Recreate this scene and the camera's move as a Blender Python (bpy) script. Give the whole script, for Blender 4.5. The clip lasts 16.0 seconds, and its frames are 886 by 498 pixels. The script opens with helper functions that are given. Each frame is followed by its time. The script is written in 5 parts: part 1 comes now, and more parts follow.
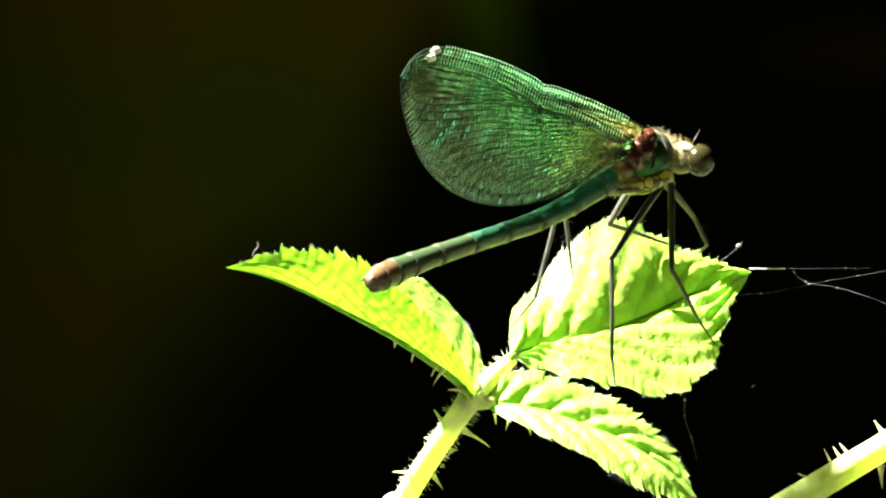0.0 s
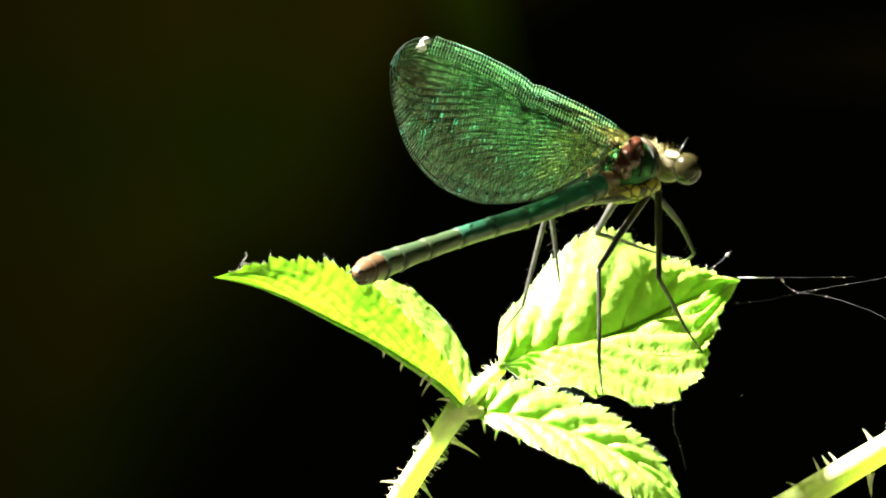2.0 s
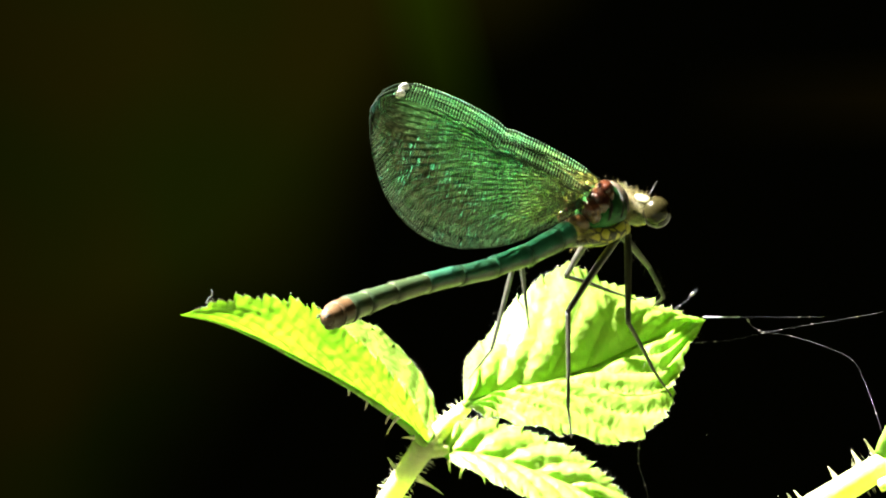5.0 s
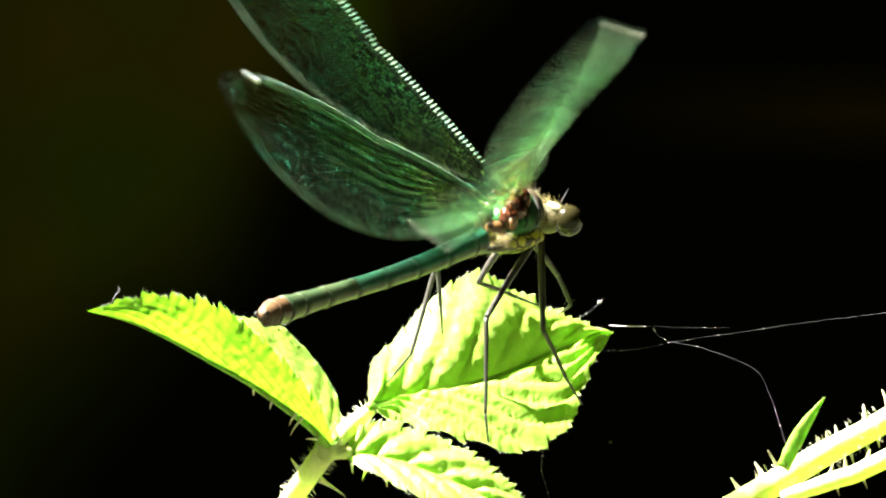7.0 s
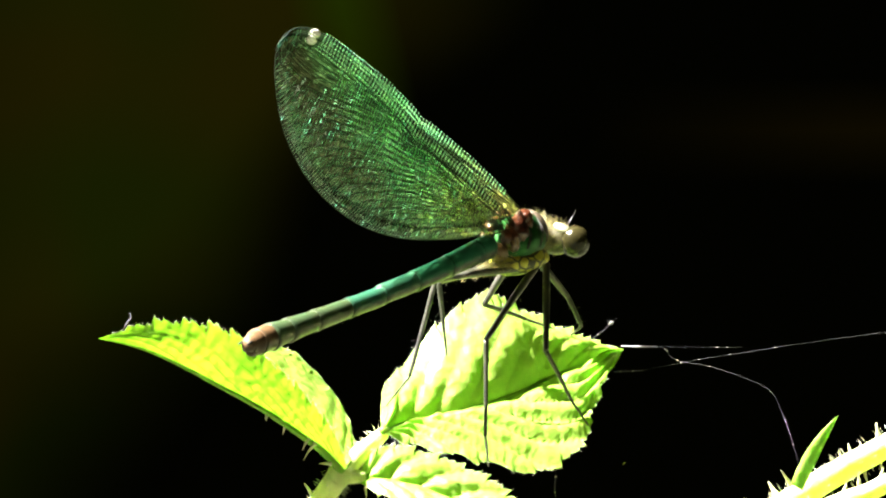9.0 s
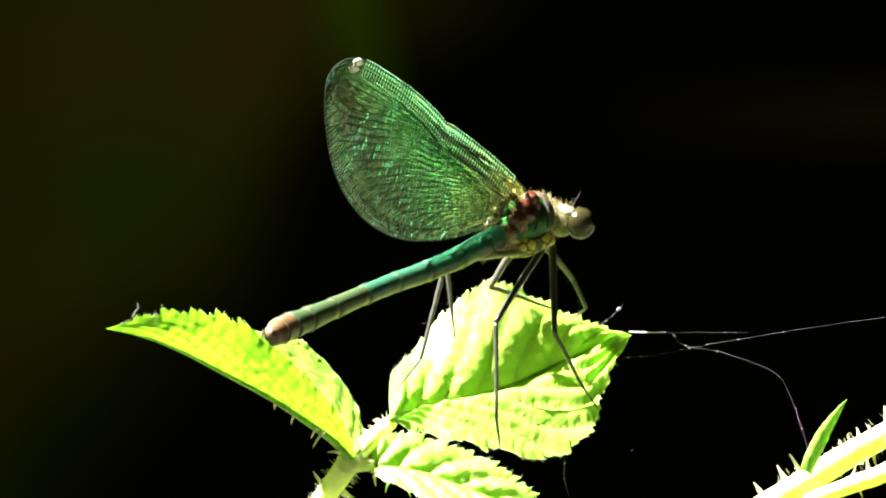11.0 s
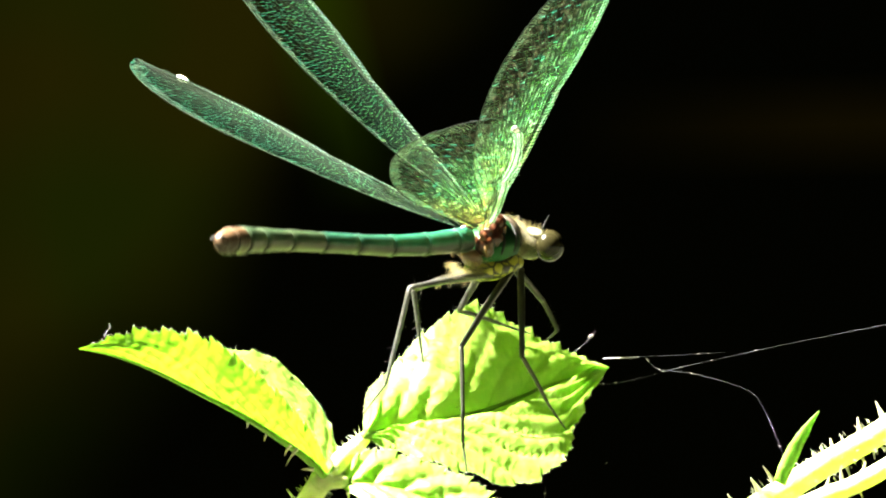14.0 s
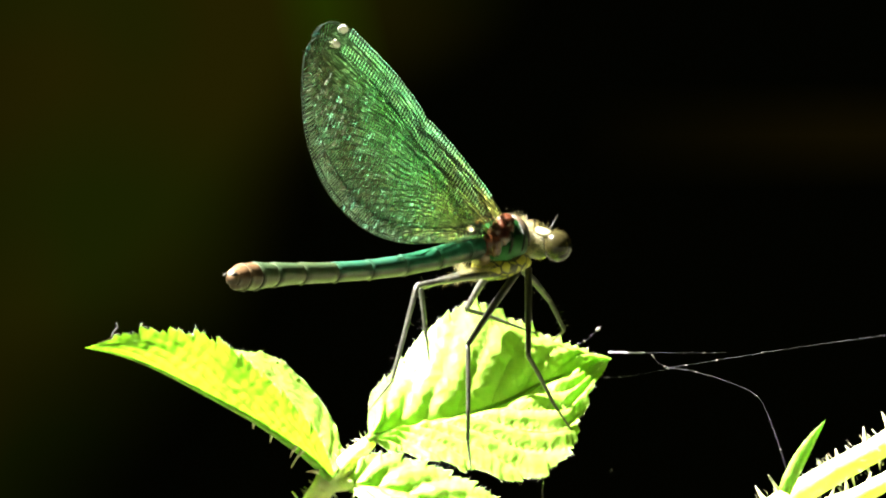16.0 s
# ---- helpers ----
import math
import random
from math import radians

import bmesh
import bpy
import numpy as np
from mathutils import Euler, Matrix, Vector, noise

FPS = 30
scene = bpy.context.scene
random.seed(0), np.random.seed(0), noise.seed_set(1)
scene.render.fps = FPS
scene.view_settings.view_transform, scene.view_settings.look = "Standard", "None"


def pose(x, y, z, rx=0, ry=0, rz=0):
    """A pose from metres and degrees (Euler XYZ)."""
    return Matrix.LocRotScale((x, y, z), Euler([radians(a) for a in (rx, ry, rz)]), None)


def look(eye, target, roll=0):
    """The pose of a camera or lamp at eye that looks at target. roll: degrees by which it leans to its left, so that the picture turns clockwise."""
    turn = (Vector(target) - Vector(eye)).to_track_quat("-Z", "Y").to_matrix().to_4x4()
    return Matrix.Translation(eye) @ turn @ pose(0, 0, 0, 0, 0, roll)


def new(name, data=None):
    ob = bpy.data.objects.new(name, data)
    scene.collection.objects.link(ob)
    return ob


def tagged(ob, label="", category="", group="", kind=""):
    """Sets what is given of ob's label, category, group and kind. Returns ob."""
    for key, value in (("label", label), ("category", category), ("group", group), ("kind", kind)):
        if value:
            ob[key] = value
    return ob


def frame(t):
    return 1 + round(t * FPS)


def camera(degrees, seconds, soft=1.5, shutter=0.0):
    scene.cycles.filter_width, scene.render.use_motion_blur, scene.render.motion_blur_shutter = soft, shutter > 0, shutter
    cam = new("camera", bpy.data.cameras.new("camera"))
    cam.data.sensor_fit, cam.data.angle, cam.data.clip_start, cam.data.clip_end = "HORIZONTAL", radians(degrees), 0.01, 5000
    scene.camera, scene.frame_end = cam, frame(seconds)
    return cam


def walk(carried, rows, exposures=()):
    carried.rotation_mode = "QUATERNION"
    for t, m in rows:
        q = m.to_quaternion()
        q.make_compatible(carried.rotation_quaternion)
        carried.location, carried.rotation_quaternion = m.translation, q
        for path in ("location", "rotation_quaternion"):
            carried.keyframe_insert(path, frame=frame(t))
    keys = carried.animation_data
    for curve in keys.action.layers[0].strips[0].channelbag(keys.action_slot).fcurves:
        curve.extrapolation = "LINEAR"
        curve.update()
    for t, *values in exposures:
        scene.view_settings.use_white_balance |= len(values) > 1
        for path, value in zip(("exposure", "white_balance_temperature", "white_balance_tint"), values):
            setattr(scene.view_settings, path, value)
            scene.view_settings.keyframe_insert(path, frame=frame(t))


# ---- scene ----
ORIGIN = Vector((0, 0, 0.7))  # the middle of the view, 0.7 m above the ground; plans below are in millimetres from it
DISTANCE = 0.82600

# ---- camera: hand-held, turning on the spot ----
cam = camera(5, 16.0, soft=2.1, shutter=0.6)
AIM = [  # seconds, aim right and up in millimetres, lean in degrees
    (0, -11.45, -5.05, -0.54),
    (0.5, -11.07, -4.63, -0.12),
    (1, -10.82, -3.88, -0.09),
    (1.5, -11.02, -3.55, -0.16),
    (2, -10.52, -4.29, -0.64),
    (2.5, -10.36, -3.84, -0.57),
    (3, -9.52, -4.13, -0.58),
    (3.2, -9.82, -3.61, -0.26),
    (5.3, -7.57, -1.18, -0.44),
    (5.5, -5.76, -1.62, -0.05),
    (6, -2.83, -1.98, -0.07),
    (6.5, -0.50, -1.88, 0.05),
    (7, -0.20, -0.90, 0.87),
    (7.5, 0.92, -0.70, -0.05),
    (8, 0.00, -0.00, 0.00),
    (8.5, -1.17, 1.13, 0.24),
    (10.8, -1.50, -0.05, -0.27),
    (11, -1.68, -0.04, -0.29),
    (11.5, -1.63, 0.26, -0.18),
    (12, -0.32, 0.48, -0.47),
    (12.5, -0.81, 1.72, 0.16),
    (13, -0.78, 4.00, 0.15),
    (13.5, -0.16, 2.88, -0.19),
    (14, 0.71, 1.22, -1.00),
    (14.5, -1.55, 2.76, 0.28),
    (15, -2.18, 3.88, 0.65),
    (15.5, -0.92, 2.70, 0.14),
    (16, 0.02, 1.57, -0.14),
]
EYE = ORIGIN + Vector((0, -DISTANCE, 0))
walk(cam, [(t, look(EYE, ORIGIN + Vector((x, 0, z)) * 0.001, lean)) for t, x, z, lean in AIM],
     exposures=((0, 3.80), (8.7, 3.80), (12.0, 3.88), (13.0, 3.98), (13.5, 4.08), (16.0, 4.10)))

# ---- light: a high sun over the left shoulder of the plant, deep shade behind ----
SUN_FROM = Vector((-0.57, -0.08, 0.82)).normalized()
sun = new("sun", bpy.data.lights.new("sun", "SUN"))
sun.data.energy, sun.data.angle, sun.data.color = 5.0, radians(0.5), (1.0, 0.95, 0.84)
sun.matrix_world = look(SUN_FROM * 20, (0, 0, 0))
world = bpy.data.worlds.new("sky")
world.use_nodes = True
scene.world = world
sky = world.node_tree.nodes.new("ShaderNodeTexSky")
sky.sky_type, sky.sun_disc = "NISHITA", False
sky.sun_elevation = math.asin(SUN_FROM.z)
sky.sun_rotation = math.atan2(SUN_FROM.x, SUN_FROM.y)
world.node_tree.links.new(sky.outputs[0], world.node_tree.nodes["Background"].inputs[0])
world.node_tree.nodes["Background"].inputs[1].default_value = 0.05


# ---- materials ----
class Nodes:
    def __init__(self, name):
        self.mat = bpy.data.materials.new(name)
        self.mat.use_nodes = True
        self.tree = self.mat.node_tree
        self.tree.nodes.clear()
        self.out = self.tree.nodes.new("ShaderNodeOutputMaterial")

    def add(self, kind, **inputs):
        node = self.tree.nodes.new("ShaderNode" + kind)
        for key, value in inputs.items():
            socket = node.inputs[key.replace("_", " ")]
            if isinstance(value, bpy.types.NodeSocket):
                self.tree.links.new(value, socket)
            else:
                socket.default_value = value
        return node

    def math(self, op, a, b=0.0, clamp=False):
        node = self.tree.nodes.new("ShaderNodeMath")
        node.operation, node.use_clamp = op, clamp
        for socket, value in zip(node.inputs, (a, b)):
            if isinstance(value, bpy.types.NodeSocket):
                self.tree.links.new(value, socket)
            else:
                socket.default_value = value
        return node.outputs[0]

    def mix(self, factor, a, b):
        node = self.tree.nodes.new("ShaderNodeMix")
        node.data_type = "RGBA"
        for socket, value in ((node.inputs[0], factor), (node.inputs[6], a), (node.inputs[7], b)):
            if isinstance(value, bpy.types.NodeSocket):
                self.tree.links.new(value, socket)
            else:
                socket.default_value = value
        return node.outputs[2]

    def blend(self, factor, a, b):
        node = self.tree.nodes.new("ShaderNodeMixShader")
        for socket, value in zip(node.inputs, (factor, a, b)):
            if isinstance(value, bpy.types.NodeSocket):
                self.tree.links.new(value, socket)
            else:
                socket.default_value = value
        return node.outputs[0]

    def coords(self):
        return self.add("TexCoord").outputs["Object"]

    def xyz(self):
        sep = self.add("SeparateXYZ", Vector=self.coords())
        return sep.outputs

    def noise(self, scale, detail=3.0, rough=0.55):
        node = self.add("TexNoise", Vector=self.coords(), Scale=scale, Detail=detail, Roughness=rough)
        return node.outputs["Fac"]

    def ramp(self, value, low, high):
        node = self.add("MapRange", Value=value)
        node.inputs[1].default_value, node.inputs[2].default_value = low, high
        return node.outputs[0]

    def bump(self, height, strength, distance):
        return self.add("Bump", Height=height, Strength=strength, Distance=distance).outputs[0]

    def done(self, shader):
        self.tree.links.new(shader, self.out.inputs[0])
        return self.mat


def rgb(r, g, b):
    return (r, g, b, 1.0)


def leaf_material(name, face, back, through_colour, fine=1.0):
    n = Nodes(name)
    patches, grain = n.noise(260.0), n.noise(2600.0, 4.0)
    cells = n.add("TexVoronoi", Vector=n.coords(), Scale=2300.0).outputs["Distance"]
    tone = n.mix(n.ramp(patches, 0.3, 0.7), face, back)
    tone = n.mix(n.math("MULTIPLY", n.ramp(grain, 0.35, 0.75), 0.4), tone, rgb(face[0] * 1.5, face[1] * 1.25, face[2] * 1.2))
    net = n.add("TexVoronoi", Vector=n.coords(), Scale=640.0)
    net.feature = "DISTANCE_TO_EDGE"
    puff = n.ramp(net.outputs["Distance"], 0.0, 0.36)
    puff.node.interpolation_type = "SMOOTHSTEP"
    tone = n.mix(n.math("MULTIPLY", n.math("SUBTRACT", 1.0, puff), 0.22 * fine), tone, rgb(back[0] * 0.62, back[1] * 0.80, back[2] * 0.5))
    height = n.math("ADD", n.math("MULTIPLY", cells, 0.25), n.math("MULTIPLY", grain, 0.4))
    normal = n.bump(height, 0.30 * fine, 0.00018)
    pucker = n.add("Bump", Height=puff, Strength=0.20 * fine, Distance=0.00035, Normal=normal)
    normal = pucker.outputs[0]
    surface = n.add("BsdfPrincipled", Base_Color=tone, Roughness=0.55, Specular_IOR_Level=0.6, Normal=normal)
    glow = n.add("BsdfTranslucent", Color=n.mix(n.math("MULTIPLY", grain, 0.4), through_colour, back), Normal=normal)
    return n.done(n.blend(0.54, surface.outputs[0], glow.outputs[0]))


def solid_material(name, one, two, rough=0.5, metallic=0.0, scale=700.0, relief=0.3, coat=0.0, gloss=0.5):
    n = Nodes(name)
    grain = n.noise(scale, 4.0)
    tone = n.mix(n.ramp(grain, 0.35, 0.68), one, two)
    wear = n.noise(scale * 0.22, 2.0)
    tone = n.mix(n.math("MULTIPLY", n.ramp(wear, 0.45, 0.8), 0.35), tone, rgb(one[0] * 0.5, one[1] * 0.5, one[2] * 0.5))
    shader = n.add("BsdfPrincipled", Base_Color=tone, Roughness=rough, Metallic=metallic, Coat_Weight=coat, Specular_IOR_Level=gloss, Normal=n.bump(grain, relief, 0.0001))
    return n.done(shader.outputs[0])


def pale_vein_material(name, one, two):
    """Pale horny veinlet that glows when light falls through it."""
    n = Nodes(name)
    tone = n.mix(n.ramp(n.noise(1500.0, 3.0), 0.35, 0.65), one, two)
    face = n.add("BsdfPrincipled", Base_Color=tone, Roughness=0.25).outputs[0]
    return n.done(n.blend(0.4, face, n.add("BsdfTranslucent", Color=tone).outputs[0]))


def abdomen_material(name, top, top_two, shaded_flank, metallic):
    """Metallic back lightened as if sunlit, lower side darkened as if shaded, over their own hues, with a wavy border.
    """
    n = Nodes(name)
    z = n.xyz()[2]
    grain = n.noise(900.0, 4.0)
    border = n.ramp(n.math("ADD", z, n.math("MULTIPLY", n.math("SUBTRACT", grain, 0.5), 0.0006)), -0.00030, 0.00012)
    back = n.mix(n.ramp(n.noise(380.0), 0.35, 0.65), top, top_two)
    tone = n.mix(border, shaded_flank, back)
    shader = n.add("BsdfPrincipled", Base_Color=tone, Roughness=0.46, Metallic=n.math("MULTIPLY", border, metallic), Specular_IOR_Level=0.35, Coat_Weight=0.10, Coat_Roughness=0.2, Normal=n.bump(grain, 0.25, 0.0001))
    return n.done(shader.outputs[0])


def belly_material():
    """Yellow plates parted by a dark irregular net."""
    n = Nodes("yellow_belly")
    cells = n.add("TexVoronoi", Vector=n.coords(), Scale=900.0)
    cells.feature = "DISTANCE_TO_EDGE"
    net = n.ramp(n.math("ADD", cells.outputs["Distance"], n.math("MULTIPLY", n.noise(900.0), 0.08)), 0.08, 0.16)
    tone = n.mix(net, rgb(0.02, 0.02, 0.008), n.mix(n.noise(1500.0), rgb(0.44, 0.40, 0.040), rgb(0.28, 0.27, 0.030)))
    return n.done(n.add("BsdfPrincipled", Base_Color=tone, Roughness=0.5).outputs[0])


def wing_tint(n, patches, green):
    """How far out towards tip and rear edge a spot of the wing lies, and its colour: yellow at the root, green, then grey."""
    x, y, _ = n.xyz()
    root = n.ramp(n.math("ADD", x, n.math("MULTIPLY", n.math("SUBTRACT", patches, 0.5), 0.008)), 0.013, 0.003)
    outer = n.ramp(n.math("ADD", n.math("MULTIPLY", x, 0.43), n.math("ADD", n.math("MULTIPLY", y, 1.65), n.math("MULTIPLY", n.math("SUBTRACT", patches, 0.5), 0.010))), 0.0080, 0.0185)
    tone = n.mix(n.math("MULTIPLY", root, 0.6), green, rgb(0.84, 0.64, 0.08))
    return outer, n.mix(n.math("MULTIPLY", outer, 0.92), tone, rgb(0.084, 0.068, 0.038))


def scaled(n, colour, factor):
    node = n.tree.nodes.new("ShaderNodeVectorMath")
    node.operation = "SCALE"
    n.tree.links.new(colour, node.inputs[0])
    n.tree.links.new(factor, node.inputs["Scale"])
    return node.outputs[0]


def membrane_material():
    """Clear film between the veins; its green glints are painted as random denser, brighter cells."""
    n = Nodes("wing_film")
    streak = n.add("Mapping", Vector=n.coords(), Scale=(900.0, 2600.0, 1.0)).outputs[0]
    fibres = n.add("TexNoise", Vector=streak, Scale=1.0, Detail=4.0, Roughness=0.7).outputs["Fac"]
    cells = n.add("TexVoronoi", Vector=n.add("Mapping", Vector=n.coords(), Scale=(3000.0, 3600.0, 1.0)).outputs[0], Scale=1.0)
    patches = n.noise(330.0, 2.0)
    outer, tone = wing_tint(n, patches, rgb(0.18, 0.58, 0.20))
    split = n.add("SeparateColor", Color=cells.outputs["Color"])
    bright = n.ramp(n.math("ADD", split.outputs[0], n.math("MULTIPLY", n.math("SUBTRACT", fibres, 0.5), 0.35)), 0.66, 1.0)
    glint = n.math("ADD", 0.55, n.math("MULTIPLY", split.outputs[1], 0.9))
    teal = n.mix(n.ramp(patches, 0.35, 0.65), rgb(0.015, 0.36, 0.22), rgb(0.02, 0.36, 0.34))
    teal = n.mix(n.math("MULTIPLY", outer, 0.7), teal, rgb(0.03, 0.10, 0.07))
    height = n.math("ADD", fibres, n.math("MULTIPLY", cells.outputs["Distance"], 0.5))
    normal = n.bump(height, 0.25, 0.00030)
    gloss = n.add("BsdfGlossy", Color=scaled(n, teal, glint), Roughness=0.36, Normal=normal).outputs[0]
    trans = n.add("BsdfTranslucent", Color=scaled(n, tone, glint), Normal=normal).outputs[0]
    clear = n.add("BsdfTransparent", Color=rgb(0.92, 0.95, 0.86)).outputs[0]
    cover = n.math("ADD", n.math("SUBTRACT", 0.055, n.math("MULTIPLY", outer, 0.035)), n.math("MULTIPLY", bright, n.math("SUBTRACT", 0.54, n.math("MULTIPLY", outer, 0.28))))
    return n.done(n.blend(cover, clear, n.blend(0.46, gloss, trans)))


def net_material():
    """Fine horny cross veins: teal in reflected light, green to grey with light through them; every third or so stays dark."""
    n = Nodes("net_vein")
    outer, tone = wing_tint(n, n.noise(330.0, 2.0), rgb(0.29, 0.63, 0.11))
    dark = n.add("NewGeometry").outputs["Random Per Island"]
    shade = n.ramp(dark, 0.30, 0.42)
    sheen = n.mix(shade, rgb(0.008, 0.030, 0.022), n.mix(n.math("MULTIPLY", outer, 0.5), rgb(0.045, 0.60, 0.38), rgb(0.050, 0.30, 0.21)))
    tone = n.mix(shade, rgb(0.012, 0.025, 0.010), tone)
    face = n.add("BsdfPrincipled", Base_Color=sheen, Roughness=0.45, Specular_IOR_Level=0.2).outputs[0]
    return n.done(n.blend(0.60, face, n.add("BsdfTranslucent", Color=tone).outputs[0]))


def backdrop_material():
    """Undergrowth far out of focus: brown and green murk fading to black, its light and shade painted as glow."""
    n = Nodes("undergrowth_glow")
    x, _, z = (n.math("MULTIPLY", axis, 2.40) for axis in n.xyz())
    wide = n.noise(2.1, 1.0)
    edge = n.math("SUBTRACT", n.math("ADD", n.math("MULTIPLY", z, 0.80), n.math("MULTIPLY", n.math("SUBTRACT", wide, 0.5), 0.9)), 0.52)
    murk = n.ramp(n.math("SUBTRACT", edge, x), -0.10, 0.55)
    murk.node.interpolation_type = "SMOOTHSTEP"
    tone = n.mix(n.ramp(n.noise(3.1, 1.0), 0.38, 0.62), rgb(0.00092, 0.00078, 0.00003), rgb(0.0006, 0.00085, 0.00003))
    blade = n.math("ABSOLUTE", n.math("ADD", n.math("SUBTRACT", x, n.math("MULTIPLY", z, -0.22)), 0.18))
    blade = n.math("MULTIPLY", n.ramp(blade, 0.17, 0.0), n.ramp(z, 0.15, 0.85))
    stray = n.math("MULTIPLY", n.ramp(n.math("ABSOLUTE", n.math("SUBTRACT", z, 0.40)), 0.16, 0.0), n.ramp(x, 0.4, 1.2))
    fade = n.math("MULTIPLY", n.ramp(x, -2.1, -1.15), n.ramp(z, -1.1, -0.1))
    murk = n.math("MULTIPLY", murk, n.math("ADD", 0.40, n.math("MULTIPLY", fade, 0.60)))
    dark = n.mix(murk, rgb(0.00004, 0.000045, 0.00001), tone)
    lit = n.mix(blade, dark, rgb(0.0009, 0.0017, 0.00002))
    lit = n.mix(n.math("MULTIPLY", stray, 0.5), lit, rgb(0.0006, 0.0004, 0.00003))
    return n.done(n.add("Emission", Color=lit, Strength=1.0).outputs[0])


LEAF = leaf_material("young_leaf", rgb(0.36, 0.55, 0.100), rgb(0.285, 0.50, 0.050), rgb(0.165, 0.45, 0.003))
STALK = leaf_material("young_stalk", rgb(0.76, 0.77, 0.46), rgb(0.68, 0.72, 0.34), rgb(0.52, 0.66, 0.10), 0.6)
RIB = leaf_material("leaf_rib", rgb(0.34, 0.55, 0.09), rgb(0.28, 0.50, 0.06), rgb(0.15, 0.40, 0.003), 0.5)
PRICKLE = solid_material("prickle_horn", rgb(0.46, 0.50, 0.22), rgb(0.55, 0.50, 0.34), 0.4)
HAIR = solid_material("plant_hair", rgb(0.62, 0.62, 0.42), rgb(0.55, 0.6, 0.4), 0.5)
SILK = solid_material("spider_thread", rgb(0.07, 0.07, 0.075), rgb(0.006, 0.006, 0.006), 0.2, 0.0, 160.0)
# paler copy of the silk: the first thread's sun glint put into its colour
GLINT = solid_material("painted_glint_thread", rgb(0.62, 0.60, 0.64), rgb(0.35, 0.34, 0.36), 0.2, 0.0, 160.0)
SPECK = solid_material("dry_speck", rgb(0.22, 0.21, 0.19), rgb(0.12, 0.11, 0.09), 0.5)
FILM = membrane_material()
VEIN = solid_material("wing_vein", rgb(0.010, 0.018, 0.010), rgb(0.018, 0.03, 0.016), 0.6, 0.0, 1500.0, 0.1, 0.0, 0.1)
COMB = pale_vein_material("pale_vein", rgb(0.48, 0.86, 0.66), rgb(0.68, 0.86, 0.58))
NET = net_material()
RIM_VEIN = pale_vein_material("rim_vein", rgb(0.31, 0.41, 0.32), rgb(0.17, 0.25, 0.18))
STIGMA = solid_material("wing_mark", rgb(0.85, 0.84, 0.80), rgb(0.8, 0.78, 0.75), 0.18, 0.0, 900.0, 0.1, 0.8)
GREEN_METAL = solid_material("green_metal", rgb(0.006, 0.060, 0.010), rgb(0.010, 0.085, 0.018), 0.45, 0.75, 800.0, 0.25)
SUTURE = solid_material("dark_seam", rgb(0.010, 0.011, 0.008), rgb(0.02, 0.02, 0.014), 0.8)
BELLY = belly_material()
HINGE = solid_material("brown_hinge", rgb(0.030, 0.007, 0.003), rgb(0.075, 0.022, 0.008), 0.30, 0.0, 900.0, 0.4, 0.0)
SHOULDER = solid_material("brown_shoulder", rgb(0.040, 0.024, 0.010), rgb(0.022, 0.020, 0.008), 0.5)
HINGE_PALE = solid_material("pale_hinge", rgb(0.13, 0.07, 0.025), rgb(0.06, 0.028, 0.012), 0.3)
FACE = solid_material("olive_head", rgb(0.030, 0.032, 0.010), rgb(0.075, 0.070, 0.028), 0.45, 0.0, 900.0)
NECK = solid_material("brown_neck", rgb(0.022, 0.020, 0.008), rgb(0.045, 0.040, 0.016), 0.7, 0.0, 900.0)
FUR = solid_material("pale_fur", rgb(0.32, 0.28, 0.11), rgb(0.20, 0.16, 0.06), 0.5)
BROW = solid_material("pale_brow", rgb(0.40, 0.40, 0.28), rgb(0.26, 0.26, 0.16), 0.22)
EYE_GLOSS = solid_material("eye_shell", rgb(0.009, 0.009, 0.003), rgb(0.024, 0.021, 0.008), 0.18, 0.0, 350.0, 0.05, 0.0, 0.25)
PALE_LEG = solid_material("pale_leg", rgb(0.060, 0.060, 0.050), rgb(0.035, 0.036, 0.030), 0.35)
LEG = solid_material("grey_leg", rgb(0.020, 0.022, 0.016), rgb(0.040, 0.038, 0.028), 0.35)
RING = solid_material("dark_joint", rgb(0.012, 0.022, 0.012), rgb(0.02, 0.035, 0.02), 0.5)
# backs carry painted sunlight, the third colour painted shade below
SEGMENT = [
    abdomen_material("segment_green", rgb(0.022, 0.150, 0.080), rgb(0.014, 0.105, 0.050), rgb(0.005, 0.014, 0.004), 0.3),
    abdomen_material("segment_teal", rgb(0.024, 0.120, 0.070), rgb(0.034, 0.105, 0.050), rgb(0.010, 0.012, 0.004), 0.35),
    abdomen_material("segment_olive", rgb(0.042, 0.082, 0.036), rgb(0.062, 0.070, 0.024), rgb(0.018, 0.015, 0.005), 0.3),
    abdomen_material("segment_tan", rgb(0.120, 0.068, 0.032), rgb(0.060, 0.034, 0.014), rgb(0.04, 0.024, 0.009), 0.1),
]


# ---- building helpers ----
AT = {}  # where each thing's or part's own origin lies, in millimetres


def thing(name, at, label, category, group=""):
    ob = new(name)
    AT[ob.name] = Vector(at)
    ob.location = ORIGIN + Vector(at) * 0.001
    ob.empty_display_size = 0.01
    return tagged(ob, label, category, group)


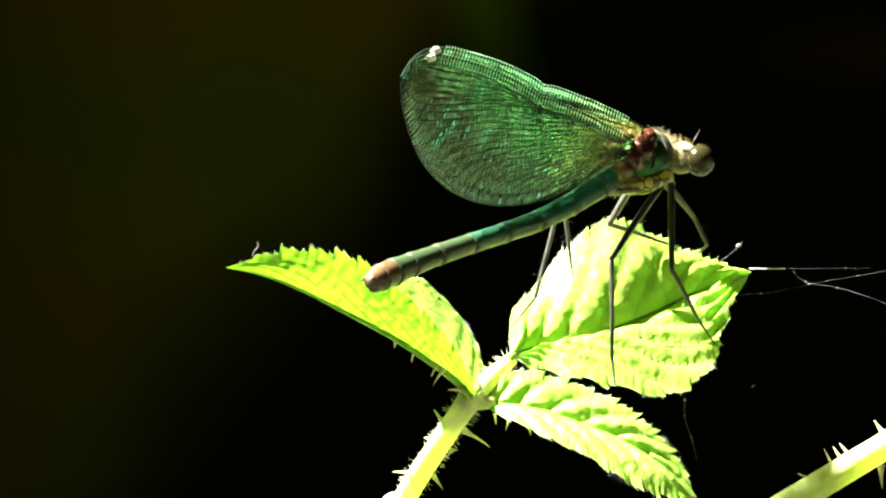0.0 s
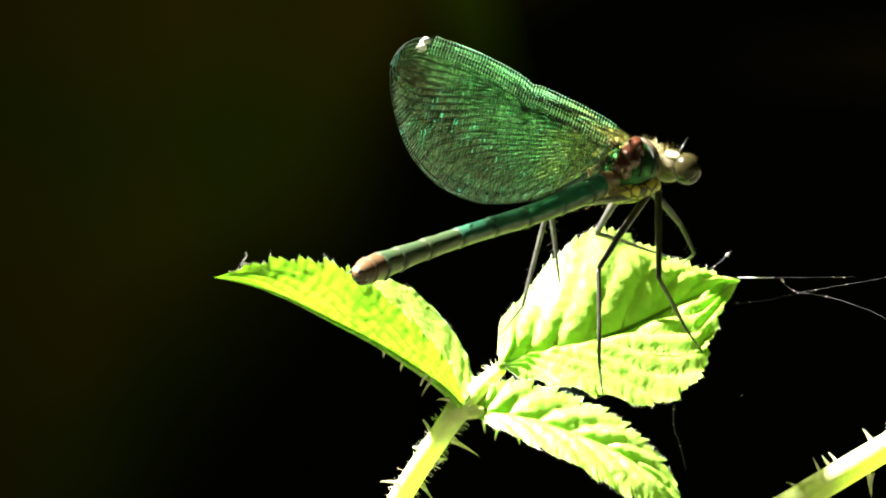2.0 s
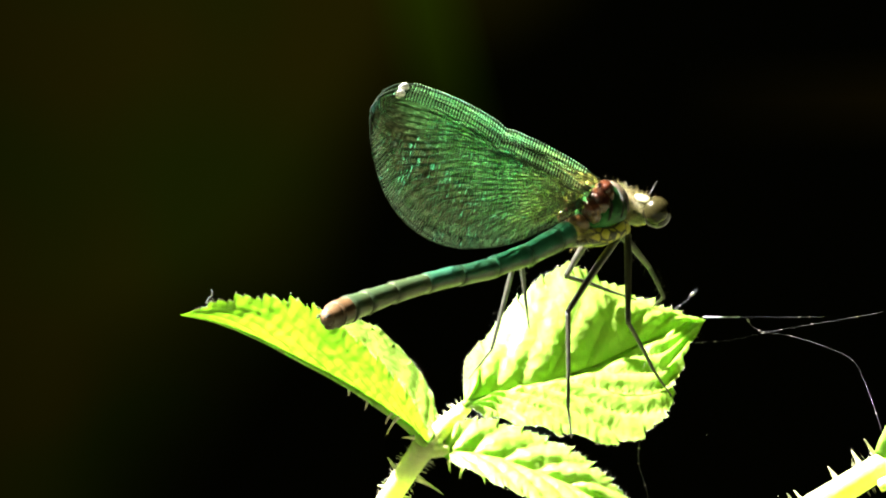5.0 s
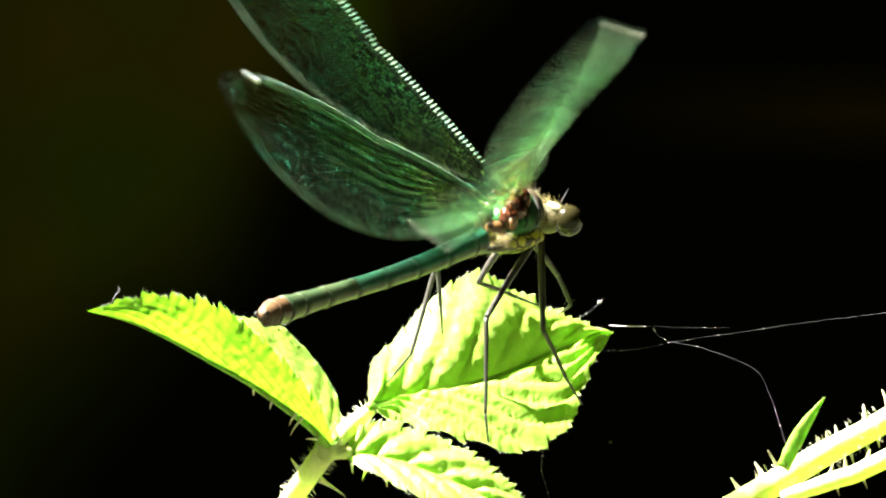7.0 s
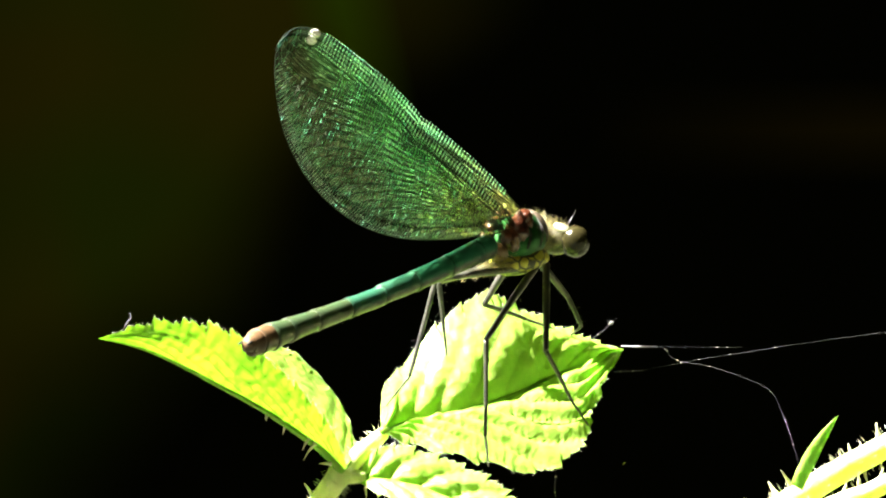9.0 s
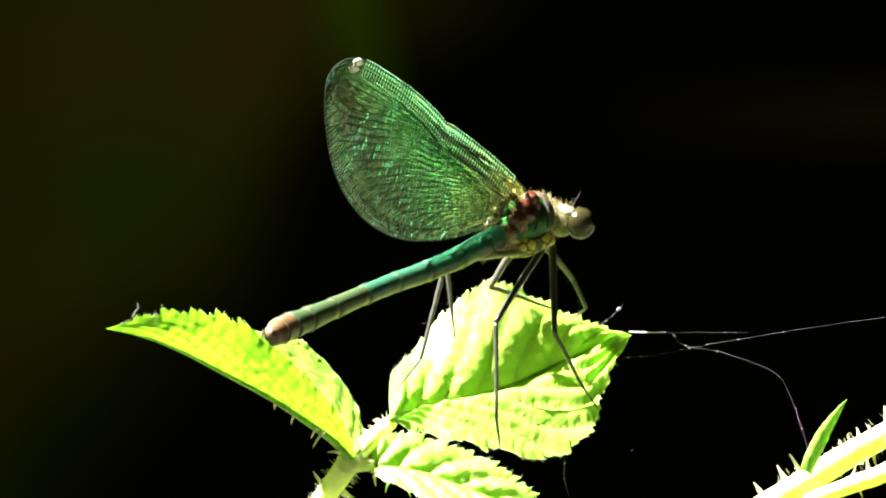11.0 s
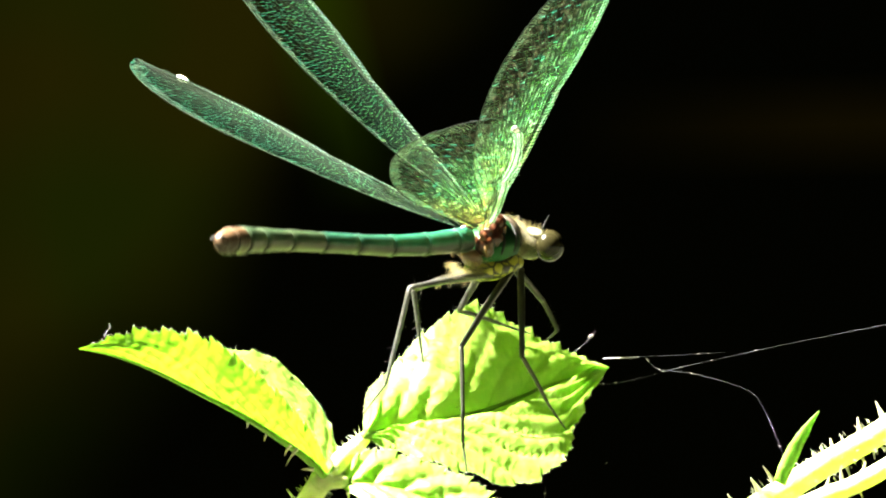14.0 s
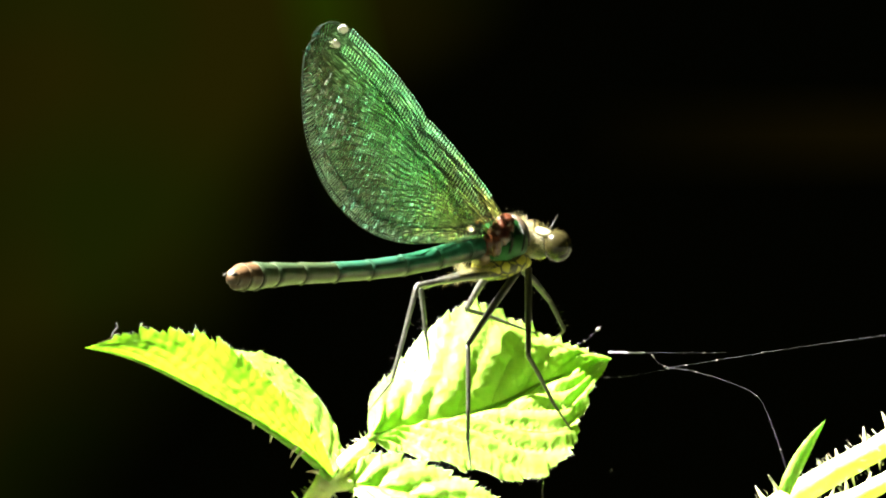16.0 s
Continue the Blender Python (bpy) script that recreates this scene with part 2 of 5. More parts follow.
def part(name, bm, material, parent, label="", at=None, kind="", smooth=True):
    """One bmesh, drawn in millimetres, as one mesh object under its thing or part."""
    at = Vector(AT[parent.name] if at is None else at)
    bmesh.ops.translate(bm, verts=bm.verts, vec=-at)
    bmesh.ops.scale(bm, verts=bm.verts, vec=(0.001,) * 3)
    mesh = bpy.data.meshes.new(name)
    bm.to_mesh(mesh)
    bm.free()
    for face in mesh.polygons:
        face.use_smooth = smooth
    mesh.materials.append(material)
    ob = new(name, mesh)
    ob.parent = parent
    ob.location = (at - AT[parent.name]) * 0.001
    AT[ob.name] = at
    return tagged(ob, label, "", "", kind)


def tube(bm, path, radii, sides=10, caps=True):
    """A round bar along a path, its radius given at each point."""
    path = [Vector(p) for p in path]
    side = None
    rings = []
    for i, p in enumerate(path):
        way = (path[min(i + 1, len(path) - 1)] - path[max(i - 1, 0)]).normalized()
        if side is None:
            side = way.orthogonal().normalized()
        side = (side - way * side.dot(way)).normalized()
        up = way.cross(side)
        rings.append([bm.verts.new(p + (side * math.cos(a) + up * math.sin(a)) * radii[i])
                      for a in (2 * math.pi * k / sides for k in range(sides))])
    for one, two in zip(rings, rings[1:]):
        for k in range(sides):
            bm.faces.new((one[k], one[(k + 1) % sides], two[(k + 1) % sides], two[k]))
    if caps:
        bm.faces.new(rings[0][::-1])
        bm.faces.new(rings[-1])
    return rings


def smooth_path(points, steps=6):
    """A flowing line through a few points."""
    pts = [Vector(p) for p in points]
    out = []
    for i in range(len(pts) - 1):
        a, b, c, d = pts[max(i - 1, 0)], pts[i], pts[i + 1], pts[min(i + 2, len(pts) - 1)]
        for k in range(steps):
            t = k / steps
            out.append(0.5 * (2 * b + (c - a) * t + (2 * a - 5 * b + 4 * c - d) * t * t + (3 * b - a - 3 * c + d) * t ** 3))
    return out + [pts[-1]]


def taper(values, count):
    return list(np.interp(np.linspace(0, 1, count), np.linspace(0, 1, len(values)), values))


def blob(bm, centre, size, turn=None, rings=12, sides=18, wobble=0.0):
    """An egg-shaped lump with an uneven skin."""
    turn = turn or Matrix.Identity(3)
    made = bmesh.ops.create_uvsphere(bm, u_segments=sides, v_segments=rings, radius=1.0)["verts"]
    for v in made:
        k = 1 + wobble * (noise.noise(v.co * 2.3 + Vector(centre)) + 0.35 * noise.noise(v.co * 6.1 + Vector(centre)))
        v.co = Vector(centre) + turn @ Vector((v.co.x * size[0], v.co.y * size[1], v.co.z * size[2])) * k
    return made


def prickle(parent, foot, way, length, radius, label=""):
    """A curved horny prickle with a broad foot."""
    bm = bmesh.new()
    foot, way = Vector(foot), Vector(way).normalized()
    bend = Vector((0.25, 0, -0.6)) * length * 0.16
    path = [foot - way * 0.15, foot + way * length * 0.12, foot + way * length * 0.45, foot + way * length * 0.8 + bend * 0.4, foot + way * length + bend]
    tube(bm, path, [radius * 1.6, radius, radius * 0.6, radius * 0.3, 0.015], 8)
    return part("prickle", bm, PRICKLE, parent, label, at=foot)


def hairs(parent, roots, length, radius, material, name="hairs", label="", spread=0.5, seed=3):
    """Many short hairs that stand off a surface, as one part."""
    rng = random.Random(seed)
    bm = bmesh.new()
    for foot, way in roots:
        way = (Vector(way) + Vector([rng.uniform(-spread, spread) for _ in range(3)])).normalized()
        size = length * rng.uniform(0.5, 1.2)
        tube(bm, [Vector(foot), Vector(foot) + way * size * 0.6, Vector(foot) + way * size], [radius, radius * 0.7, radius * 0.2], 3, False)
    return part(name, bm, material, parent, label, kind="stuff")


# ---- ground and distance ----
def ground():
    n = Nodes("woodland_soil")
    grain = n.noise(9.0, 6.0)
    tone = n.mix(n.ramp(grain, 0.3, 0.7), rgb(0.020, 0.016, 0.008), rgb(0.025, 0.035, 0.010))
    n.done(n.add("BsdfPrincipled", Base_Color=tone, Roughness=0.95, Normal=n.bump(grain, 0.6, 0.05)).outputs[0])
    bm = bmesh.new()
    bmesh.ops.create_grid(bm, x_segments=80, y_segments=80, size=400)
    for v in bm.verts:
        v.co.z = 0.05 * noise.noise(v.co * 0.2) if v.co.length > 5 else 0.0
    mesh = bpy.data.meshes.new("ground")
    bm.to_mesh(mesh)
    bm.free()
    mesh.materials.append(n.mat)
    tagged(new("ground", mesh), "dark shaded woodland soil with moss", "ground", kind="structure")


def backdrop():
    """Undergrowth all round; above it an unseen shell added to block skylight, open only towards the sun."""
    bm = bmesh.new()
    rows = []
    for k in range(73):
        a = radians(5.0 * k)
        ring = []
        for z, radius in ((-0.9, 12.0), (5.0, 12.0), (12.0, 10.5), (17.0, 8.5), (21.0, 6.5)):
            drift = max(0.0, (z - 5.0) / 16.0) * 21.0 / SUN_FROM.z
            ring.append(bm.verts.new((radius * math.sin(a) + SUN_FROM.x * drift, radius * math.cos(a) + SUN_FROM.y * drift, z)))
        rows.append(ring)
    for one, two in zip(rows, rows[1:]):
        for k in range(4):
            bm.faces.new((one[k], two[k], two[k + 1], one[k + 1]))
    mesh = bpy.data.meshes.new("backdrop")
    bm.to_mesh(mesh)
    bm.free()
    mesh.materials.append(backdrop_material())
    ob = tagged(new("backdrop", mesh), "dark blurred undergrowth with painted glow and shade, and an added sky-blocking shell above", "backdrop", kind="structure")
    ob.location = ORIGIN


# ---- bramble ----
def leaflet(parent, label, spine, rims, pleat, ribs, slants, bows, teeth, seed, side=1, blister=0.12):
    """A toothed, pleated bramble leaflet. spine: its midrib from base to tip; rims: its two edges, point by point beside the midrib;
    pleat, slants, bows: for each half the depth of its folds, how many folds a side vein crosses on its way out, and its bulge."""
    rng = random.Random(seed)
    NS, NT = 168, 24
    lines = []
    for points in (spine,) + tuple(rims):
        dense = smooth_path(points, NS // (len(points) - 1))
        lines.append(dense)
    middle, bm = lines[0], bmesh.new()
    count = len(middle) - 1
    rim, sheets = [], []
    for half in (0, 1):
        edge, turn, grid = lines[half + 1], side * (1 if half == 0 else -1), []
        for i in range(count + 1):
            s = i / count
            along = (middle[min(i + 2, count)] - middle[max(i - 2, 0)]).normalized()
            out = edge[i] - middle[i]
            reach = out.length
            out = out.normalized() if reach > 1e-5 else along.orthogonal()
            normal = along.cross(out).normalized() * turn
            big, small = (s * teeth + 0.3 * half) % 1.0, (s * teeth * 3 + 0.1) % 1.0
            saw = (big * 0.62 * (0.75 + 0.5 * noise.noise(Vector((math.floor(s * teeth + 0.3 * half) * 1.7, seed, half)))) + small * 0.30) * min(1.0, reach / 2.0) * min(1.0, (1 - s) * 10)
            full = min(1.0, reach / 2.5)
            row = []
            for j in range(NT + 1):
                t = j / NT
                lean = s * ribs - t * slants[half] + 0.10 * noise.noise(Vector((s * 5, t * 3, seed)))
                crease = abs(math.sin(math.pi * lean)) ** 0.95
                fade = min(1.0, t * 6) * (1 - 0.5 * t * t)
                p = middle[i] + out * reach * t + normal * bows[half] * math.sin(math.pi * t) * full
                p += normal * (pleat[half] * crease * fade * full)
                p += normal * blister * noise.noise(p * 1.5 + Vector((seed, 0, 0))) * fade * full
                p += normal * 0.35 * blister * noise.noise(p * 4.2 + Vector((0, seed, 0))) * fade * full
                if t > 0.8:
                    p += (out + along * 0.8) * saw * ((t - 0.8) / 0.2) ** 1.5 + normal * 0.25 * noise.noise(Vector((s * 16, seed, 7 + half))) * (t - 0.8) / 0.2
                row.append(bm.verts.new(p))
            grid.append(row)
            if 3 < i < count - 1 and reach > 0.5:
                rim.extend((row[-1].co.copy(), (row[-1].co - row[-3].co).normalized()) for _ in range(rng.choice((1, 1, 2))))
        sheets.append([[v.co.copy() for v in row] for row in grid])
        for one, two in zip(grid, grid[1:]):
            for j in range(NT):
                quad = (one[j], two[j], two[j + 1], one[j + 1])
                bm.faces.new(quad if turn > 0 else quad[::-1])
    bmesh.ops.remove_doubles(bm, verts=bm.verts, dist=0.004)
    blade = part("leaflet", bm, LEAF, parent, label, at=spine[0])
    # side veins along the creases
    for sheet, slant in zip(sheets, slants):
        for k in range(-1, ribs + 1):
            path = []
            for t in np.linspace(0.02, 0.92, 14):
                s = (k + t * slant) / ribs
                if 0.03 < s < 0.97:
                    path.append(sheet[round(s * count)][round(t * NT)])
            if len(path) > 4:
                bm = bmesh.new()
                tube(bm, path, taper((0.036, 0.030, 0.016), len(path)), 6)
                part("side_vein", bm, RIB, blade)
    # raised midrib
    bm = bmesh.new()
    path = middle[: round(count * 0.97): 6]
    tube(bm, path, taper((0.34, 0.26, 0.16, 0.05), len(path)), 8)
    part("midrib", bm, RIB, blade, "pale raised midrib")
    hairs(blade, rim, 0.24, 0.012, HAIR, "fringe", "fine pale hairs", 0.7, seed)
    return blade


def bramble_leaf():
    node = Vector((-9.40, -12.00, -17.28))
    foot = Vector((node.x - 95, node.y + 20, -700))
    leaf = thing("bramble_leaf", foot, "sunlit bright green bramble leaf with three toothed leaflets", "leaf")
    # stalk from the ground up to the node
    path = smooth_path([foot, (foot.x + 5, foot.y - 10, -350), (foot.x + 45, foot.y - 18, -120), (-21.64, 8.00, -36.84), (-14.59, -3.00, -25.05), (-11.98, -8.50, -21.01), node], 10)
    bm = bmesh.new()
    tube(bm, path, taper((2.2, 1.7, 1.3, 1.0, 0.92, 0.88, 0.95), len(path)), 16)
    stalk = part("stalk", bm, STALK, leaf, "pale green prickly stalk")
    bm = bmesh.new()
    blob(bm, node, (0.95, 0.85, 1.05), None, 10, 16, 0.15)
    part("node", bm, STALK, leaf)
    # a trough seen from its keel side, then two open leaflets
    one = leaflet(leaf, "bright green toothed leaflet folded along its midrib",
                  [(-9.15, -12.5, -16.94), (-10.5, -13.5, -15.43), (-12.6, -15.0, -13.82), (-15.51, -16.5, -11.86), (-19.08, -18.0, -9.9), (-22.4, -20.0, -8.12), (-25.5, -21.3, -6.86), (-28.39, -22.0, -6.22)],
                  ([(-8.34, -12.0, -16.27), (-8.29, -5.0, -14.22), (-9.17, 0.5, -12.16), (-10.90, 3.5, -9.75), (-13.93, 2.0, -7.33), (-17.76, -6.0, -6.80), (-22.93, -17.0, -6.49), (-28.39, -22.0, -6.22)],
                   [(-8.79, -12.5, -16.49), (-9.87, -13.8, -13.88), (-11.57, -15.4, -11.69), (-14.15, -17.1, -8.97), (-17.48, -18.6, -6.34), (-20.89, -20.4, -5.33), (-24.91, -21.6, -5.46), (-28.39, -22.0, -6.22)]),
                  (0.16, 0.07), 9, (2.2, 4.4), (0.5, -0.3), 13, 11, -1, 0.09)
    two = leaflet(leaf, "bright green toothed leaflet with shaded pleats",
                  [(-6.01, -8.0, -13.71), (-3.84, -5.0, -13.26), (-1.10, -3.0, -12.60), (2.11, -1.0, -11.81), (5.34, 1.6, -10.65), (8.14, 4.5, -9.30), (10.95, 7.0, -8.21), (13.75, 8.5, -7.30)],
                  ([(-6.06, -8.0, -13.41), (-5.95, -2.0, -10.63), (-4.31, 0.5, -8.73), (-1.43, 2.0, -5.35), (2.18, 4.0, -3.16), (6.20, 6.8, -4.76), (10.15, 8.4, -6.46), (13.74, 8.5, -7.18)],
                   [(-6.11, -8.0, -13.73), (-3.97, -7.5, -14.84), (-1.01, -8.0, -15.58), (2.63, -7.0, -16.39), (6.51, -5.5, -17.03), (9.99, -2.5, -14.96), (11.08, 2.0, -11.59), (13.74, 8.5, -7.18)]),
                  (0.32, 0.90), 8, (2.3, 4.0), (1.0, 0.3), 12, 23)
    three = leaflet(leaf, "bright green toothed leaflet hanging lower",
                    [(-7.91, -11.0, -17.48), (-5.78, -11.0, -17.77), (-3.28, -11.2, -18.2), (-0.57, -11.6, -19.17), (2.14, -12.0, -20.18), (4.39, -12.4, -21.37), (6.64, -12.7, -23.02), (8.97, -13.0, -25.29)],
                    ([(-7.81, -11.0, -17.16), (-6.81, -9.8, -15.61), (-4.4, -9.2, -15.2), (-1.22, -9.6, -16.14), (2.17, -10.4, -17.57), (4.88, -11.4, -19.56), (7.2, -12.0, -22.13), (8.97, -13.0, -25.29)],
                     [(-7.91, -11.0, -17.75), (-6.18, -13.0, -18.63), (-3.51, -14.5, -19.84), (-0.81, -15.2, -21.07), (1.88, -15.2, -22.63), (4.13, -14.8, -23.84), (6.61, -14.0, -24.7), (8.97, -13.0, -25.29)]),
                    (0.50, 0.35), 7, (1.6, 1.8), (0.2, 0.4), 12, 37)
    bm = bmesh.new()
    path = smooth_path([node, (-7.83, -10.00, -15.64), (-5.93, -7.00, -13.98)], 6)
    tube(bm, path, taper((0.85, 0.78, 0.55), len(path)), 14)
    part("leaflet_stalk", bm, STALK, leaf, "pale hairy leaflet stalk")
    bm = bmesh.new()
    path = smooth_path([node, (-8.33, -11.50, -17.31), (-7.43, -11.00, -17.37)], 5)
    tube(bm, path, taper((0.7, 0.62, 0.5), len(path)), 12)
    part("leaflet_stalk", bm, STALK, leaf, "pale hairy leaflet stalk")
    # prickles of the stalk
    for foot_at, way, length in (
            ((-11.37, -10.40, -19.06), (-0.5, 0.0, 0.75), 1.6), ((-9.69, -10.20, -19.66), (0.8, -0.1, -0.45), 2.2),
            ((-13.98, -5.60, -23.23), (-0.95, -0.1, 0.2), 1.9), ((-12.30, -5.60, -23.38), (0.5, 0.0, -0.7), 1.3),
            ((-10.88, -8.70, -21.23), (0.9, -0.2, 0.1), 0.6), ((-12.50, -9.20, -20.31), (-0.9, -0.2, 0.3), 0.6)):
        prickle(stalk, foot_at, way, length, 0.19)
    for foot_at, way, length in (
            ((-11.30, -14.50, -14.64), (-0.55, -0.1, -0.7), 1.5), ((-11.84, -14.70, -14.31), (-0.45, -0.1, -0.75), 0.9),
            ((-13.62, -15.50, -13.24), (-0.3, -0.1, -0.8), 0.7), ((-10.11, -13.60, -16.25), (-0.9, -0.1, 0.05), 0.9),
            ((-15.09, -16.00, -12.36), (-0.2, -0.1, -0.9), 0.45)):
        prickle(one, foot_at, way, length, 0.14)
    for foot_at, way, length in (((-7.24, -12.00, -18.35), (0.1, -0.2, -0.9), 0.7), ((-6.16, -11.50, -18.82), (-0.3, -0.2, -0.85), 0.8), ((-4.45, -11.00, -19.53), (0.1, -0.2, -0.9), 0.5)):
        prickle(three, foot_at, way, length, 0.10)
    # down on the stalks
    rng = random.Random(5)
    roots = []
    for a, b, r in (((-14.59, -3.00, -25.05), node, 0.85), (node, (-5.93, -7.00, -13.98), 0.65)):
        a, b = Vector(a), Vector(b)
        way = (b - a).normalized()
        side = way.orthogonal().normalized()
        up = way.cross(side)
        for _ in range(170):
            ang = rng.uniform(0, 2 * math.pi)
            out = side * math.cos(ang) + up * math.sin(ang)
            roots.append((a.lerp(b, rng.random()) + out * r, out))
    hairs(stalk, roots, 0.62, 0.024, HAIR, "down", "short pale hairs", 0.35, 8)
    return leaf, two


def bramble_cane():
    foot = Vector((-330.0, 40.0, -700.0))
    cane = thing("bramble_cane", foot, "sunlit pale green bramble cane set with prickles", "cane")
    low, high = Vector((25.68, -4.00, -20.25)), Vector((36.15, 2.00, -14.35))
    far = high + (high - low) * 1.6
    path = smooth_path([foot, foot.lerp(low, 0.4) + Vector((-40, 10, -30)), low + (low - high) * 12 + Vector((0, 0, -50)), low + (low - high) * 4, low + (low - high) * 2, low + (low - high), low, low.lerp(high, 0.5) + Vector((0, 0, 0.15)), high, far, far + Vector((60, 10, 5))], 9)
    bm = bmesh.new()
    tube(bm, path, taper((3.4, 2.8, 1.9, 1.35, 1.25, 1.18, 1.10, 1.04, 0.98, 0.95, 0.8), len(path)), 18)
    rod = part("cane", bm, STALK, cane)
    fork = Vector((27.60, -4.20, -20.60))
    end = Vector((35.80, -6.00, -17.31))
    path = smooth_path([fork, (31.60, -5.40, -19.15), end, end + (end - fork) * 2 + Vector((0, 0, 3))], 8)
    bm = bmesh.new()
    tube(bm, path, taper((0.55, 0.72, 0.76, 0.7), len(path)), 14)
    branch = part("side_stalk", bm, STALK, cane, "thinner pale side stalk")
    # a narrow leafy bract
    a, b = Vector((27.60, -4.60, -18.20)), Vector((30.87, -6.00, -12.38))
    bm = bmesh.new()
    axis = (b - a).normalized()
    side = axis.cross(Vector((0, 1, 0))).normalized()
    for k in range(19):
        s = k / 18
        w = 0.55 * math.sin(math.pi * min(1.0, 0.30 + 0.70 * s)) ** 0.9 + 0.02 + 0.07 * (1 - (s * 7) % 1.0) * (1 - s)
        mid = a.lerp(b, s) + side * 0.25 * math.sin(math.pi * s)
        row = [bm.verts.new(mid + side * w * f + Vector((0, -1, 0)) * 0.22 * (1 - abs(f)) * (1 - s)) for f in (-1, -0.5, 0, 0.5, 1)]
        if k:
            for j in range(4):
                bm.faces.new((last[j], row[j], row[j + 1], last[j + 1]))
        last = row
    bract = part("bract", bm, LEAF, cane, "narrow pointed green bract")
    solid = bract.modifiers.new("thickness", "SOLIDIFY")
    solid.thickness = 0.00025
    for s, way, length, r in ((-0.10, (-0.55, -0.1, 0.8), 1.3, 0.20), (0.08, (-0.5, -0.1, 0.85), 1.5, 0.24), (0.20, (-0.52, -0.2, 0.84), 1.9, 0.17), (0.50, (0.35, -0.3, 0.9), 0.9, 0.13),
                              (0.53, (-0.5, -0.3, 0.8), 0.7, 0.12), (0.58, (-0.35, -0.2, 0.9), 0.8, 0.14), (0.64, (-0.25, 0.0, 0.95), 0.9, 0.16), (0.70, (0.25, -0.3, -0.9), 1.2, 0.13), (0.82, (0.3, -0.2, -0.9), 1.0, 0.12),
                              (0.85, (-0.15, 0.0, 0.95), 1.4, 0.20), (0.88, (-0.35, -0.1, 0.9), 1.1, 0.16), (0.93, (0.1, -0.2, -0.95), 0.8, 0.12), (1.06, (-0.4, 0.0, 0.9), 1.6, 0.22)):
        way = Vector(way).normalized()
        prickle(rod, low + (high - low) * s + way * (1.07 - 0.08 * s), way, length, r)
    for foot_at, way, length, r in (((19.82, -7.21, -22.44), (-0.43, 0.00, 0.90), 1.55, 0.13), ((20.61, -6.76, -22.05), (-0.53, 0.00, 0.85), 1.36, 0.17), ((21.26, -6.37, -21.75), (-0.61, 0.00, 0.80), 1.33, 0.17), ((17.68, -8.43, -23.44), (-0.89, 0.00, 0.46), 0.75, 0.12), ((23.89, -4.86, -22.77), (0.02, 0.00, -1.00), 1.64, 0.26)):
        prickle(rod, foot_at, way, length, r)
    for s, way, length in ((0.45, (0.2, -0.2, 0.9), 0.9), (0.62, (-0.1, -0.2, 0.95), 1.1), (0.8, (0.25, -0.1, 0.9), 0.9), (0.5, (0.3, -0.2, -0.9), 0.8), (0.75, (0.35, -0.1, -0.9), 1.0)):
        way = Vector(way).normalized()
        prickle(branch, fork.lerp(end, s) + way * 0.7, way, length, 0.13)
    rng = random.Random(9)
    roots = []
    axis = (high - low).normalized()
    side = axis.orthogonal().normalized()
    up = axis.cross(side)
    for _ in range(150):
        ang = rng.uniform(0, 2 * math.pi)
        out = side * math.cos(ang) + up * math.sin(ang)
        roots.append((low.lerp(high, rng.random()) + out * 1.25, out))
    hairs(rod, roots, 0.55, 0.024, HAIR, "down", "short pale hairs", 0.4, 12)
    return cane


def spider_silk():
    anchor = Vector((13.62, 8.30, -6.93))
    silk = thing("spider_silk", anchor, "thin glinting spider threads strung off the leaf tip", "spider silk")
    lines = (
        (0.055, ((13.62, 8.3, -6.93), (15.1, 5.2, -6.94), (16.42, 2.4, -6.92))),
        (0.010, ((16.38, 2.4, -6.92), (19.0, 2.4, -6.95), (23.33, 2.0, -6.96))),
        (0.008, ((12.76, 5.0, -9.02), (15.51, 3.0, -8.82), (18.73, 2.5, -8.17))),
        (0.014, ((18.70, 2.5, -8.17), (21.3, 2.2, -7.72), (23.79, 2.0, -7.33), (29.29, 1.0, -6.45), (39.7, 0.0, -5.05))),
        (0.016, ((16.99, 3.0, -6.93), (17.54, 3.0, -7.71), (18.28, 3.0, -8.13))),
        (0.016, ((18.28, 3.0, -8.13), (21.26, 2.0, -8.67), (25.21, 0.0, -10.21), (26.46, -1.0, -12.13), (27.22, -3.0, -14.39), (27.83, -4.0, -16.43))),
        (0.014, ((8.14, -4.0, -17.01), (8.06, -2.0, -18.74), (8.59, -2.0, -20.49), (9.03, -2.0, -22.33))),
        (0.020, ((10.50, 8.3, -6.67), (11.90, 7.5, -5.83), (13.10, 7.5, -4.68))),
    )
    beads = random.Random(21)
    for radius, points in lines:
        path = smooth_path(points, 6)
        bm = bmesh.new()
        tube(bm, path, [radius] * len(path), 6)
        thread = part("thread", bm, GLINT if radius > 0.05 else SILK, silk)
        for _ in range(3):
            bm = bmesh.new()
            blob(bm, beads.choice(path[2:-1]), (beads.uniform(0.05, 0.12), 0.05, 0.06), None, 6, 8)
            part("dust", bm, SPECK, thread)
    return silk


